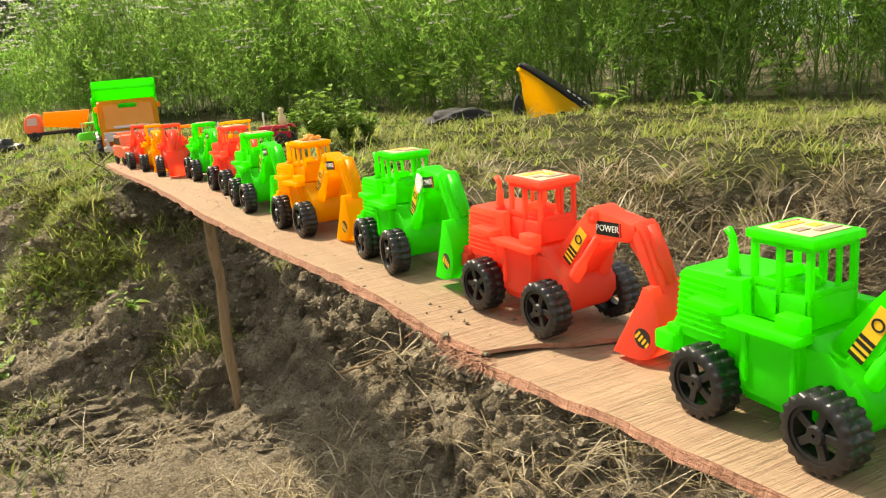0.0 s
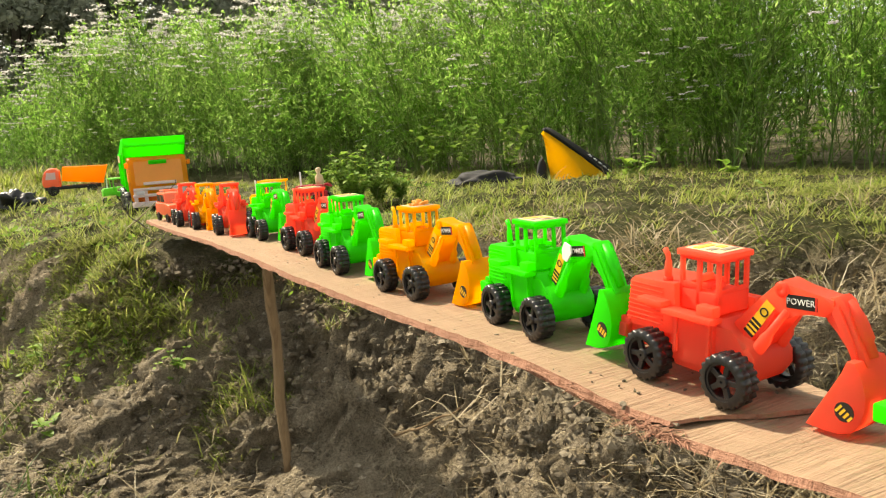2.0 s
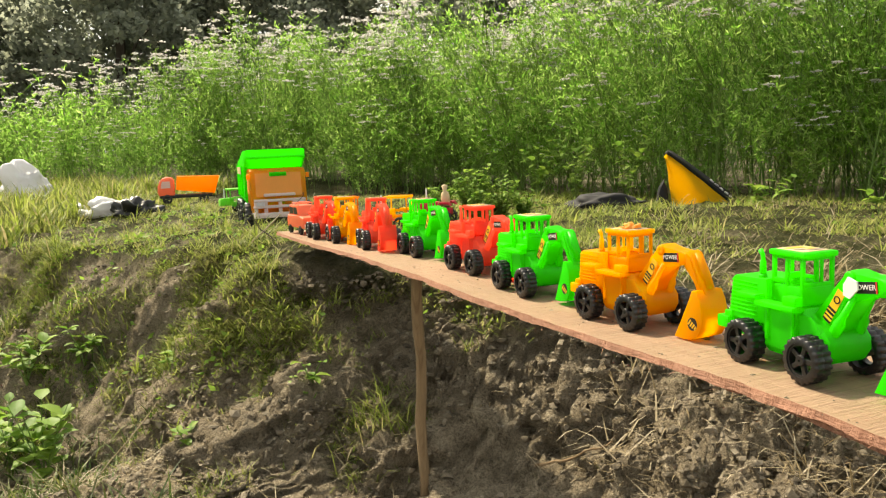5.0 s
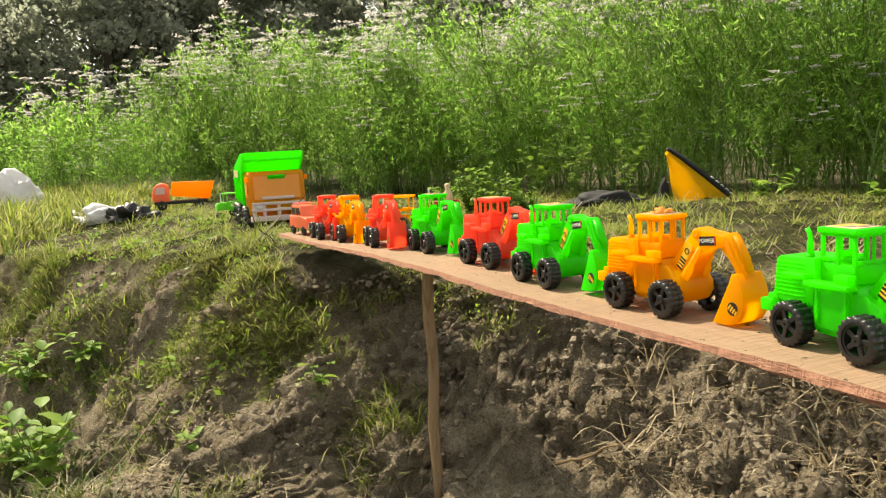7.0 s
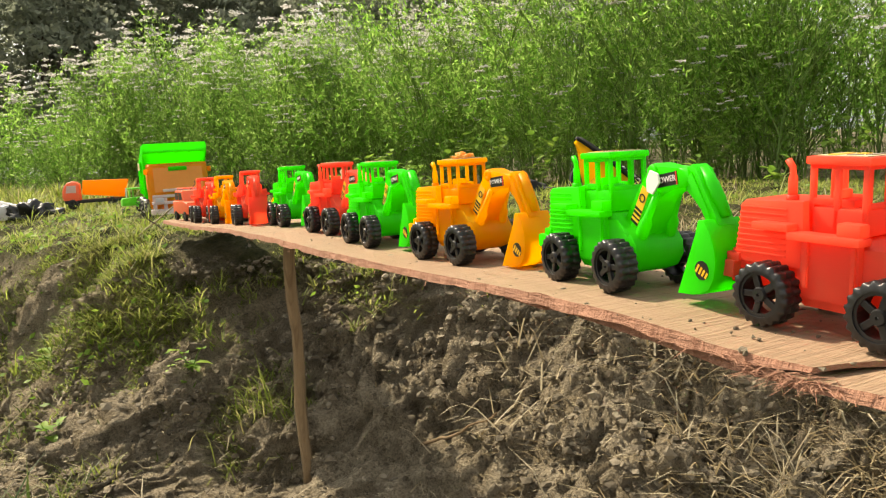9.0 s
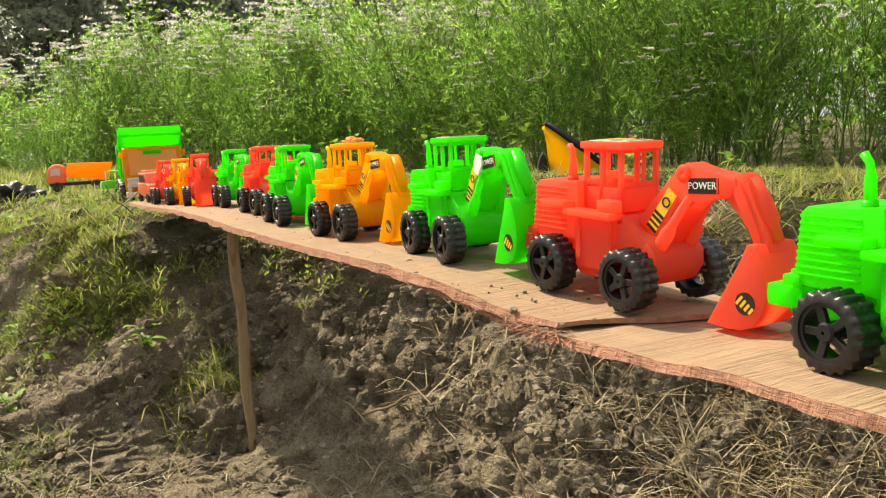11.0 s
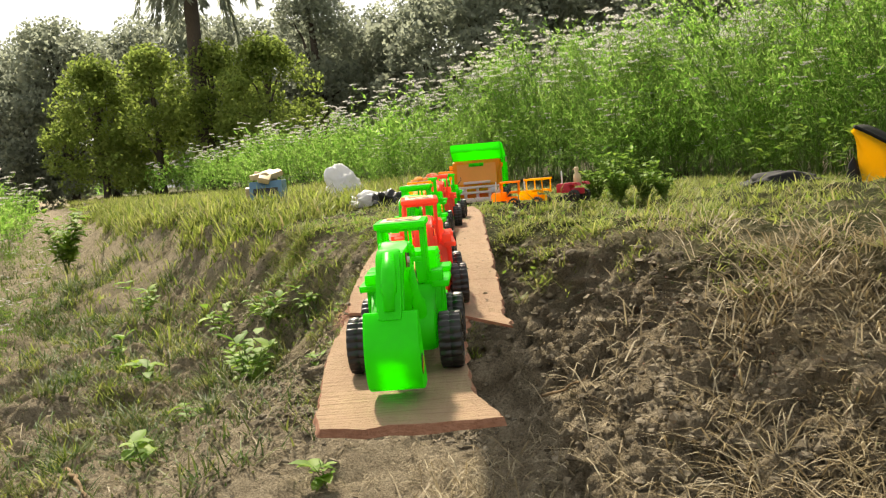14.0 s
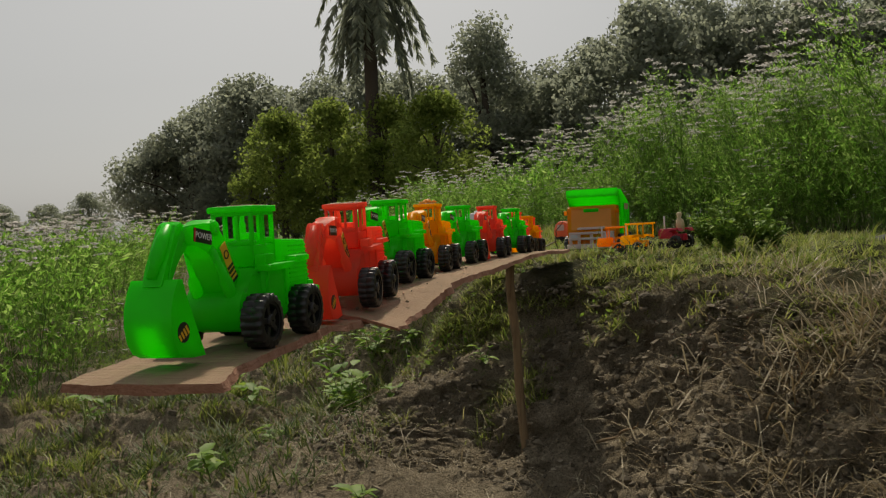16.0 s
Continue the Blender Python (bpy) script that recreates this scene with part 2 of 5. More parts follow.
def thing(name, label, category, group="", at=None):
    e = new(name)
    e.empty_display_size = 0.02
    if at is not None:
        e.matrix_basis = at
    return tagged(e, label, category, group)


# ---- ground ----
rng = np.random.default_rng(7)


def vnoise(x, y, seed=0):
    """Smooth random heights from -1 to 1 with a cell of 1."""
    xi, yi = np.floor(x), np.floor(y)
    fx, fy = x - xi, y - yi
    fx, fy = fx * fx * fx * (fx * (fx * 6 - 15) + 10), fy * fy * fy * (fy * (fy * 6 - 15) + 10)

    def h(a, b):
        k = (a.astype(np.int64) * 374761393 + b.astype(np.int64) * 668265263 + seed * 974711) & 0xFFFFFFFF
        k = ((k ^ (k >> 13)) * 1274126177) & 0xFFFFFFFF
        return ((k ^ (k >> 16)) & 0xFFFF) / 32767.5 - 1
    return (h(xi, yi) * (1 - fx) + h(xi + 1, yi) * fx) * (1 - fy) + (h(xi, yi + 1) * (1 - fx) + h(xi + 1, yi + 1) * fx) * fy


def fbm(x, y, octaves=4, seed=0):
    out, amp = 0.0, 1.0
    for i in range(octaves):
        out = out + amp * vnoise(x * 2 ** i + 17.3 * i, y * 2 ** i - 9.1 * i, seed + i)
        amp *= 0.5
    return out


def clods(x, y, seed=0):
    """Rounded lumps parted by narrow cracks, from -1 to 1."""
    xi, yi = np.floor(x), np.floor(y)
    best = np.full(np.shape(x), 9.0)
    next_best = np.full(np.shape(x), 9.0)
    for a in (-1, 0, 1):
        for b in (-1, 0, 1):
            cx, cy = xi + a, yi + b
            px = cx + 0.5 + 0.45 * vnoise(cx * 3.71 + 0.37, cy * 5.13 + 0.71, seed)
            py = cy + 0.5 + 0.45 * vnoise(cx * 4.37 + 0.19, cy * 2.91 + 0.53, seed + 1)
            d = np.hypot(x - px, y - py)
            next_best = np.minimum(next_best, np.maximum(best, d))
            best = np.minimum(best, d)
    return np.clip((next_best - best) * 2.6, 0, 1) * 1.6 - 0.9 - 0.5 * best


EDGE_X = [-60, -8.0, -3.5, -2.0, -1.4, -1.05, -0.8, -0.6, -0.3, 0.0, 0.3, 0.8, 2.0, 6.0, 60]
EDGE_Y = [44, 6.4, 3.60, 2.80, 2.52, 2.32, 2.03, 1.96, 1.90, 1.78, 1.58, 1.45, 1.25, 0.9, -3]
DROP_S = [-0.5, -0.12, 0.0, 0.06, 0.14, 0.25, 0.36, 0.5, 0.75, 1.2, 3.0]
DROP_Z = [1.0, 0.99, 0.955, 0.87, 0.70, 0.47, 0.28, 0.14, 0.06, 0.0, -0.05]


def brink(x, y):
    """How far (x, y) lies beyond the brink of the bank, on the low side."""
    wob = 0.07 * fbm(x * 3.1, y * 3.1, 3, 5)
    ye = np.interp(x, EDGE_X, EDGE_Y)
    sl = (np.interp(x + 0.15, EDGE_X, EDGE_Y) - np.interp(x - 0.15, EDGE_X, EDGE_Y)) / 0.3
    return (ye - y) / np.sqrt(1 + sl * sl) + wob * np.clip(1.2 - np.hypot(x, y - 1.8) * 0.05, 0, 1)


def height(x, y, detail=True):
    x, y = np.asarray(x, float), np.asarray(y, float)
    s = brink(x, y)
    k = np.interp(s, DROP_S, DROP_Z)
    gully = np.clip((-x - 0.75) * 2.0, 0, 1) * np.clip(1.5 - np.hypot(x + 2.2, y - 1.6) * 0.22, 0, 1) * np.clip((y + 0.1) / 0.9, 0, 1)
    low = -0.03 + 0.05 * fbm(x * 0.9, y * 0.9, 2, 40) - 0.11 * gully + gully * (0.075 * fbm(x * 2.1, y * 2.1, 3, 45) + 0.045 * np.abs(vnoise(x * 5.3, y * 5.3, 46)) + 0.014 * clods(x * 11, y * 11, 47))
    top = 0.405 + 0.025 * fbm(x * 1.1, y * 1.1, 3, 21)
    top = top - 0.03 * np.clip((y - 2.6) / 1.0, 0, 1) * np.clip((x + 0.6) / 0.6, 0, 1)
    z = low + (top - low) * k
    z = z - 0.095 * np.exp(-((x + 0.50) ** 2 + (y - 1.48) ** 2) / 0.05) * np.clip((z - 0.0) / 0.08, 0, 1)
    if detail:
        wx, wy = x + 0.03 * fbm(x * 9, y * 9, 2, 91), y + 0.03 * fbm(x * 9 + 40, y * 9, 2, 92)
        lumpy = np.clip(0.7 + 0.8 * vnoise(x * 4.5, y * 4.5, 93), 0.25, 1.3)
        near = np.clip(1.5 - np.hypot(x + 0.3, y - 1.7) * 0.18, 0.25, 1) * np.clip((y + 0.1) / 0.9, 0, 1)
        steep = np.clip(1 - np.abs(k - 0.5) * 1.6, 0.12, 1) * near
        z = z + steep * (0.024 * fbm(x * 6, y * 6, 3, 3) + 0.010 * fbm(x * 19, y * 19, 3, 15) + lumpy * (0.015 * clods(wx * 17, wy * 12, 11) + 0.007 * clods(wx * 43 + 5, wy * 36, 12)) + 0.005 * fbm(x * 55, y * 55, 2, 13))
        z = z + near * (0.008 * fbm(x * 14, y * 14, 3, 31) + 0.003 * fbm(x * 60, y * 60, 2, 33))
    return z


def stretch(lo, hi, step, far):
    out = list(np.arange(lo, hi, step))
    a, b, ga, gb = lo, out[-1], step, step
    left, right = [], []
    while a > -far:
        ga *= 1.2
        a -= ga
        left.append(a)
    while b < far:
        gb *= 1.2
        b += gb
        right.append(b)
    return np.array(left[::-1] + out + right)


gx, gy = stretch(-2.8, 1.0, 0.0090, 600), stretch(1.0, 2.95, 0.0090, 600)
GX, GY = np.meshgrid(gx, gy)
GZ = height(GX, GY)
# the bank face crumbles outwards and is hollowed below the brink
gs = brink(GX, GY)
ox, oy = brink(GX + 0.02, GY) - brink(GX - 0.02, GY), brink(GX, GY + 0.02) - brink(GX, GY - 0.02)
ol = np.maximum(np.hypot(ox, oy), 1e-6)
face = np.clip((gs - 0.01) / 0.06, 0, 1) * np.clip((0.58 - gs) / 0.15, 0, 1) * np.clip(1.6 - np.abs(GX + 0.25), 0, 1)
qa, qb = GX * 0.9 - GY * 0.45 + 0.02 * fbm(GX * 11, GZ * 14, 2, 95), GZ * 1.05 + 0.3 * GY
rough = np.clip(0.65 + 0.9 * vnoise(qa * 5, qb * 5, 105), 0.25, 1)
push = rough * (0.010 * clods(qa * 24, qb * 30, 101) + 0.010 * clods(qa * 58 + 3, qb * 64, 102)) + 0.016 * fbm(qa * 26, qb * 38, 4, 106) + 0.022 * fbm(qa * 7, qb * 9, 3, 103)
hollow = 0.018 * np.exp(-((gs - 0.13) / 0.055) ** 2) * np.clip(0.55 + 1.3 * vnoise(GX * 3.1, GX * 0 + 0.4, 104), 0, 1.2)
out_by = face * (push - hollow)
gv = np.stack([GX + ox / ol * out_by, GY + oy / ol * out_by, GZ + 0.35 * face * push], -1).reshape(-1, 3)
nx, ny = len(gx), len(gy)
ii = (np.arange(ny - 1)[:, None] * nx + np.arange(nx - 1)[None, :]).ravel()
gt = np.concatenate([np.stack([ii, ii + 1, ii + nx + 1], 1), np.stack([ii, ii + nx + 1, ii + nx], 1)])
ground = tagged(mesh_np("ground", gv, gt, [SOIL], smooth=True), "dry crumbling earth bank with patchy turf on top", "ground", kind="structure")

# ---- plank bridge: two rough boards end over end ----
N2, D2 = Vector((-0.888, -0.46)), Vector((-0.46, 0.888))


def at_plank(u, v, z):
    """World place from across (u) and along (v) the boards."""
    return Vector((N2.x * u + D2.x * v, N2.y * u + D2.y * v, z))


BOARD_V = [0.05, 0.15, 0.25, 0.36, 0.42, 0.48, 0.56, 0.66, 0.9, 1.3, 1.6, 1.9, 2.15, 2.5]
BOARD_Z = [0.4585, 0.4600, 0.4615, 0.4638, 0.4655, 0.4682, 0.4735, 0.4768, 0.4755, 0.478, 0.474, 0.462, 0.456, 0.452]


def top_of_boards(v):
    return float(np.interp(v, BOARD_V, BOARD_Z))


def board(name, v0, v1, near, far, thick, z_of, seed, label, slant=0.0):
    """A live-edged board; near and far give its two sides along v."""
    bm = bmesh.new()
    steps = int((v1 - v0) / 0.005)
    cols = 9
    top, bot = [], []
    for i in range(steps + 1):
        v = v0 + (v1 - v0) * i / steps
        jag = 0.0010 * float(fbm(np.array(v * 60.0), np.array(seed * 3.3), 4, seed))
        jag2 = 0.0026 * float(fbm(np.array(v * 55.0), np.array(seed * 7.7), 4, seed + 5))
        spread = 0.0020 + 0.0012 * float(vnoise(np.array(v * 70.0), np.array(seed * 1.9), seed + 7))
        a, b = near(v) + jag, far(v) + jag2
        tr, br = [], []
        for j in range(cols):
            u = a + (b - a) * j / (cols - 1)
            skew = 0.006 * float(vnoise(np.array(j * 0.9), np.array(seed + 0.5), seed)) if i in (0, steps) else 0.0
            z = z_of(v) + 0.0006 * float(vnoise(np.array(v * 55), np.array(u * 55), seed))
            z -= 0.011 * max(0.0, min(1.0, (-0.345 - u) / 0.055)) * max(0.0, min(1.0, (0.66 - v) / 0.22)) if slant else 0.0
            skew += slant * (1 - j / (cols - 1)) * max(0.0, 1 - i / 34)
            w = at_plank(u, v + skew, z)
            tr.append(bm.verts.new(w))
            inset = -spread if j in (0, cols - 1) else 0.0
            w2 = at_plank(u + (inset if j == cols - 1 else -inset), v + skew, z - thick * (0.45 + 0.55 * min(1.0, (v - v0) / 0.12) if slant else 1.0) * (1.0 + 0.2 * float(vnoise(np.array(v * 30), np.array(u * 30), seed + 9))))
            br.append(bm.verts.new(w2))
        top.append(tr)
        bot.append(br)
    for i in range(steps):
        for j in range(cols - 1):
            bm.faces.new((top[i][j], top[i][j + 1], top[i + 1][j + 1], top[i + 1][j]))
            bm.faces.new((bot[i][j], bot[i + 1][j], bot[i + 1][j + 1], bot[i][j + 1]))
        for j in (0, cols - 1):
            f = bm.faces.new((top[i][j], top[i + 1][j], bot[i + 1][j], bot[i][j]))
            f.material_index = 1
    for i in (0, steps):
        for j in range(cols - 1):
            f = bm.faces.new((top[i][j], top[i][j + 1], bot[i][j + 1], bot[i][j]))
            f.material_index = 1
    bmesh.ops.remove_doubles(bm, verts=bm.verts, dist=1e-6)
    yaw = math.atan2(D2.y, D2.x) - math.pi / 2
    place = Matrix.Translation(at_plank(-0.3, v0, z_of(v0))) @ Matrix.Rotation(yaw, 4, "Z")
    bmesh.ops.transform(bm, matrix=place.inverted(), verts=bm.verts)
    ob = part(name, bm, [WOOD, BARK])
    ob.matrix_basis = place
    return tagged(ob, label, "plank", "boards of the toy bridge")


board("plank", 0.103, 0.72, lambda v: float(np.interp(v, [0.10, 0.14, 0.24, 0.34, 0.44, 0.72], [-0.279, -0.272, -0.260, -0.252, -0.246, -0.25])),
      lambda v: float(np.interp(v, [0.10, 0.12, 0.15, 0.19, 0.26, 0.72], [-0.380, -0.374, -0.365, -0.361, -0.358, -0.36])),
      0.0055, lambda v: top_of_boards(v) if v < 0.33 else top_of_boards(v) - 0.0042 * min(1, (v - 0.33) / 0.03) - 0.0042 * min(1, max(0, v - 0.385) / 0.08), 3, "narrow rough-sawn plank with raw splintered edges")
board("plank", 0.378, 2.32, lambda v: float(np.interp(v, [0.378, 0.45, 0.6, 0.8, 1.1, 1.6, 2.0, 2.32], [-0.250, -0.243, -0.238, -0.228, -0.220, -0.224, -0.232, -0.236])),
      lambda v: float(np.interp(v, [0.378, 0.42, 0.6, 1.0, 1.6, 2.0, 2.32], [-0.400, -0.394, -0.393, -0.395, -0.40, -0.40, -0.385])),
      0.0068, lambda v: top_of_boards(v), 8, "long pinkish rough-sawn plank with splintered live edge", 0.062)

# prop under the long plank
bm = bmesh.new()
foot = Vector((-0.432, 1.545, -0.03))
head = Vector((-0.424, 1.505, 0.468))
tube(bm, [foot.lerp(head, i / 8) + Vector((0.003 * math.sin(i * 1.7), 0.002 * math.cos(i * 2.3), 0)) for i in range(9)], [0.0105 - 0.0005 * (i % 3) for i in range(9)], 10)
tagged(part("prop_stick", bm, STICK, smooth=True), "thin upright wooden stick propping up the plank", "stick")

# ---- toy excavators ----
def text_mesh(body, size, depth, material, name, parent, m):
    cu = bpy.data.curves.new(name, "FONT")
    cu.body, cu.size, cu.extrude, cu.align_x, cu.align_y = body, size, depth, "CENTER", "CENTER"
    cu.resolution_u = 2
    tmp = new("tmp_text", cu)
    dg = bpy.context.evaluated_depsgraph_get()
    me = bpy.data.meshes.new_from_object(tmp.evaluated_get(dg))
    bpy.data.objects.remove(tmp)
    bpy.data.curves.remove(cu)
    me.materials.clear()
    me.materials.append(material)
    o = new(name, me)
    o.parent, o.matrix_basis = parent, m
    return o


def ring_solid(bm, profile, sides):
    """A body of turning about y from a closed profile of (radius, y)."""
    rings = [[bm.verts.new((r * math.cos(2 * math.pi * i / sides), y, r * math.sin(2 * math.pi * i / sides))) for r, y in profile] for i in range(sides)]
    k = len(profile)
    for i in range(sides):
        a, b = rings[i], rings[(i + 1) % sides]
        for j in range(k):
            bm.faces.new((a[j], a[(j + 1) % k], b[(j + 1) % k], b[j]))


def wheel_meshes(R, W, lugs=20, spokes=5):
    """Tyre and rim meshes of a toy wheel, its outer face towards -y."""
    bm = bmesh.new()
    # rounded ribs run across the tread, parted by a fine seam
    sides = lugs * 4
    rows = ((-0.50, 0.85, 0.05), (-0.44, 0.90, 0.09), (-0.06, 0.91, 0.09), (0.0, 0.90, 0.05), (0.06, 0.91, 0.09), (0.44, 0.90, 0.09), (0.50, 0.85, 0.05))
    rings = []
    for q in range(sides):
        a = 2 * math.pi * q / sides
        k = (0.0, 0.9, 1.0, 0.35)[q % 4]
        prof = [(R * 0.70, -W / 2)] + [(R * (base + amp * k), W * y) for y, base, amp in rows] + [(R * 0.70, W / 2)]
        rings.append([bm.verts.new((r * math.cos(a), y, r * math.sin(a))) for r, y in prof])
    for q in range(sides):
        p0, p1 = rings[q], rings[(q + 1) % sides]
        for c in range(len(p0)):
            d = (c + 1) % len(p0)
            bm.faces.new((p0[c], p0[d], p1[d], p1[c]))
    tyre = bpy.data.meshes.new("wheel")
    bmesh.ops.recalc_face_normals(bm, faces=bm.faces)
    bm.to_mesh(tyre)
    bm.free()
    tyre.polygons.foreach_set("use_smooth", [True] * len(tyre.polygons))
    tyre.set_sharp_from_angle(angle=radians(50))
    tyre.materials.append(BLACK)
    bm = bmesh.new()
    ring_solid(bm, [(R * 0.60, -W * 0.44), (R * 0.72, -W * 0.44), (R * 0.72, -W * 0.1), (R * 0.60, -W * 0.1)], 30)
    ring_solid(bm, [(R * 0.05, -W * 0.50), (R * 0.20, -W * 0.50), (R * 0.24, -W * 0.40), (R * 0.24, W * 0.3), (R * 0.05, W * 0.3)], 16)
    for i in range(spokes):
        a = 2 * math.pi * i / spokes + 0.3
        rot = Matrix.Rotation(-a, 3, "Y")
        box(bm, rot @ Vector((R * 0.43, -W * 0.30, 0)), (R * 0.44, W * 0.18, R * 0.21), 0.0006, rot)
    rim = bpy.data.meshes.new("rim")
    bmesh.ops.recalc_face_normals(bm, faces=bm.faces)
    bm.to_mesh(rim)
    bm.free()
    rim.materials.append(BLACK)
    return tyre, rim


def add_wheel(meshes, parent, x, y, z, near, spin):
    tyre, rim = meshes
    w = new("wheel", tyre)
    w.parent = parent
    w.matrix_basis = pose(x, y, z, 0, spin, 0 if near else 180)
    h = new("rim", rim)
    h.parent = w
    return w


WR, WW = 0.0190, 0.0155
DIG_WHEEL = wheel_meshes(WR, WW)


def excavator(colour, mat, sticker):
    label = {"green": "bright green plastic toy excavator with black wheels", "red": "orange-red plastic toy excavator with black wheels",
             "yellow": "amber yellow plastic toy excavator with black wheels"}[colour]
    t = thing("toy_excavator", label, "toy excavator", "toy excavators in a row on the planks")
    # lower body
    bm = bmesh.new()
    slab(bm, [(-0.024, 0.018), (-0.018, 0.0125), (0.032, 0.0115), (0.043, 0.0150), (0.0490, 0.024), (0.0485, 0.034), (0.042, 0.042), (0.027, 0.046), (0.018, 0.054), (-0.024, 0.054)], -0.0215, 0.0215, 0.0045)
    box(bm, (-0.001, 0, 0.036), (0.036, 0.050, 0.036), 0.003)
    box(bm, (-0.046, 0, 0.030), (0.050, 0.036, 0.022), 0.002)
    for s in (-1, 1):
        for x in (-0.014, 0.014):
            box(bm, (x, s * 0.0255, 0.038), (0.0025, 0.002, 0.026), 0.0005)
    part("body", bm, mat, t)
    # hood with its ribs
    bm = bmesh.new()
    slab(bm, [(-0.066, 0.034), (-0.062, 0.069), (-0.059, 0.0715), (-0.020, 0.0730), (-0.018, 0.034)], -0.0215, 0.0215, 0.002)
    part("hood", bm, mat, t)
    bm = bmesh.new()
    for i in range(9):
        z = 0.0400 + i * 0.0034
        xr = -0.0655 + (z - 0.034) * 0.115
        box(bm, (xr - 0.0006, 0, z), (0.0018, 0.038, 0.0014), 0.0004)
        for s in (-1, 1):
            box(bm, ((xr - 0.026) / 2 - 0.002, s * 0.0216, z), (abs(xr) - 0.030, 0.0012, 0.0014), 0.0004)
    part("grille", bm, mat, t)
    bm = bmesh.new()
    box(bm, (-0.071, 0, 0.0285), (0.015, 0.050, 0.011), 0.002)
    box(bm, (-0.066, 0, 0.036), (0.010, 0.046, 0.006), 0.0015)
    part("bumper", bm, mat, t)
    # side decks over the wheels
    for s in (-1, 1):
        bm = bmesh.new()
        box(bm, (-0.035, s * 0.0255, 0.0580), (0.024, 0.011, 0.0045), 0.0012)
        box(bm, (-0.002, s * 0.0250, 0.0540), (0.044, 0.012, 0.0045), 0.0012)
        box(bm, (0.011, s * 0.0225, 0.0595), (0.014, 0.009, 0.0080), 0.0015)
        part("side_deck", bm, mat, t)
    # cab: posts, sills and headers round open windows
    cx0, cx1, cy, z0, z1 = -0.020, 0.0145, 0.0160, 0.056, 0.0945
    bm = bmesh.new()
    box(bm, ((cx0 + cx1) / 2, 0, 0.0625), (cx1 - cx0, 2 * cy, 0.0150), 0.0015)
    cab = part("cab", bm, mat, t)

    def bar(name, c, size):
        b = bmesh.new()
        box(b, c, size, 0.0006)
        part(name, b, mat, cab)
    for s in (-1, 1):
        for x, w in ((cx0 + 0.0016, 0.0032), (-0.0035, 0.0034), (cx1 - 0.0016, 0.0032)):
            bar("cab_post", (x, s * (cy - 0.0014), (z0 + z1) / 2), (w, 0.0028, z1 - z0))
        bar("window_sill", (-0.012, s * (cy - 0.0012), 0.0730), (0.0135, 0.0024, 0.0040))
        bar("cab_header", ((cx0 + cx1) / 2, s * (cy - 0.0012), 0.0930), (cx1 - cx0 - 0.001, 0.0026, 0.0035))
    for x in (cx0 + 0.0014, cx1 - 0.0014):
        bar("cab_header", (x, 0, 0.0930), (0.0026, 2 * cy - 0.003, 0.0034))
        bar("window_sill", (x, 0, 0.0715), (0.0026, 2 * cy - 0.003, 0.0034))
        bar("window_bar", (x, 0.004, 0.0835), (0.0022, 0.0022, 0.022))
    bm = bmesh.new()
    box(bm, (-0.0027, 0, 0.0958), (0.0385, 0.0355, 0.0046), 0.0013)
    roof = part("roof", bm, mat, t)
    bm = bmesh.new()
    box(bm, (-0.003, 0, 0.0983), (0.030, 0.027, 0.0006), 0.0002)
    st = part("roof_sticker", bm, sticker, roof, "printed paper sticker")
    for x, y, lx, ly, pm in ((0.0065, 0.004, 0.004, 0.015, DECAL_GREY), (-0.0105, -0.002, 0.005, 0.018, DECAL_YELLOW), (-0.002, 0.006, 0.006, 0.006, DECAL_YELLOW), (0.000, -0.006, 0.005, 0.008, DECAL_GREY), (-0.015, 0.004, 0.0025, 0.012, DECAL_GREY)):
        bm = bmesh.new()
        box(bm, (x, y, 0.0988), (lx, ly, 0.0005))
        part("sticker_print", bm, pm, roof)
    bm = bmesh.new()
    box(bm, (-0.004, 0, 0.0710), (0.012, 0.015, 0.006), 0.002)
    box(bm, (-0.010, 0, 0.0755), (0.004, 0.014, 0.007), 0.0015)
    part("seat", bm, mat, t)
    # exhaust pipe
    bm = bmesh.new()
    tube(bm, [(-0.031, -0.0155, 0.070), (-0.031, -0.0155, 0.080), (-0.0310, -0.0155, 0.086), (-0.0310, -0.0155, 0.0875), (-0.0315, -0.0155, 0.0915), (-0.0345, -0.0155, 0.0955)], [0.0027, 0.0027, 0.0025, 0.0018, 0.0019, 0.0021], 10)
    tube(bm, [(-0.031, -0.0155, 0.0715), (-0.031, -0.0155, 0.0755)], 0.0036, 10)
    part("exhaust_pipe", bm, mat, t, smooth=True)
    # boom, arm and bucket
    bm = bmesh.new()
    slab(bm, [(0.018, 0.048), (0.030, 0.030), (0.041, 0.034), (0.050, 0.048), (0.060, 0.0615), (0.0665, 0.0680), (0.078, 0.0690), (0.088, 0.0690),
              (0.0935, 0.0745), (0.0925, 0.0810), (0.084, 0.0822), (0.068, 0.0822), (0.0620, 0.0865), (0.0575, 0.0875), (0.052, 0.0830), (0.039, 0.070)], -0.0085, 0.0085, 0.002)
    boom = part("boom", bm, mat, t)
    bm = bmesh.new()
    slab(bm, [(0.024, 0.038), (0.031, 0.032), (0.048, 0.053), (0.0560, 0.066), (0.0500, 0.071), (0.041, 0.059)], -0.0108, 0.0108, 0.0015)
    part("boom_rib", bm, mat, boom)
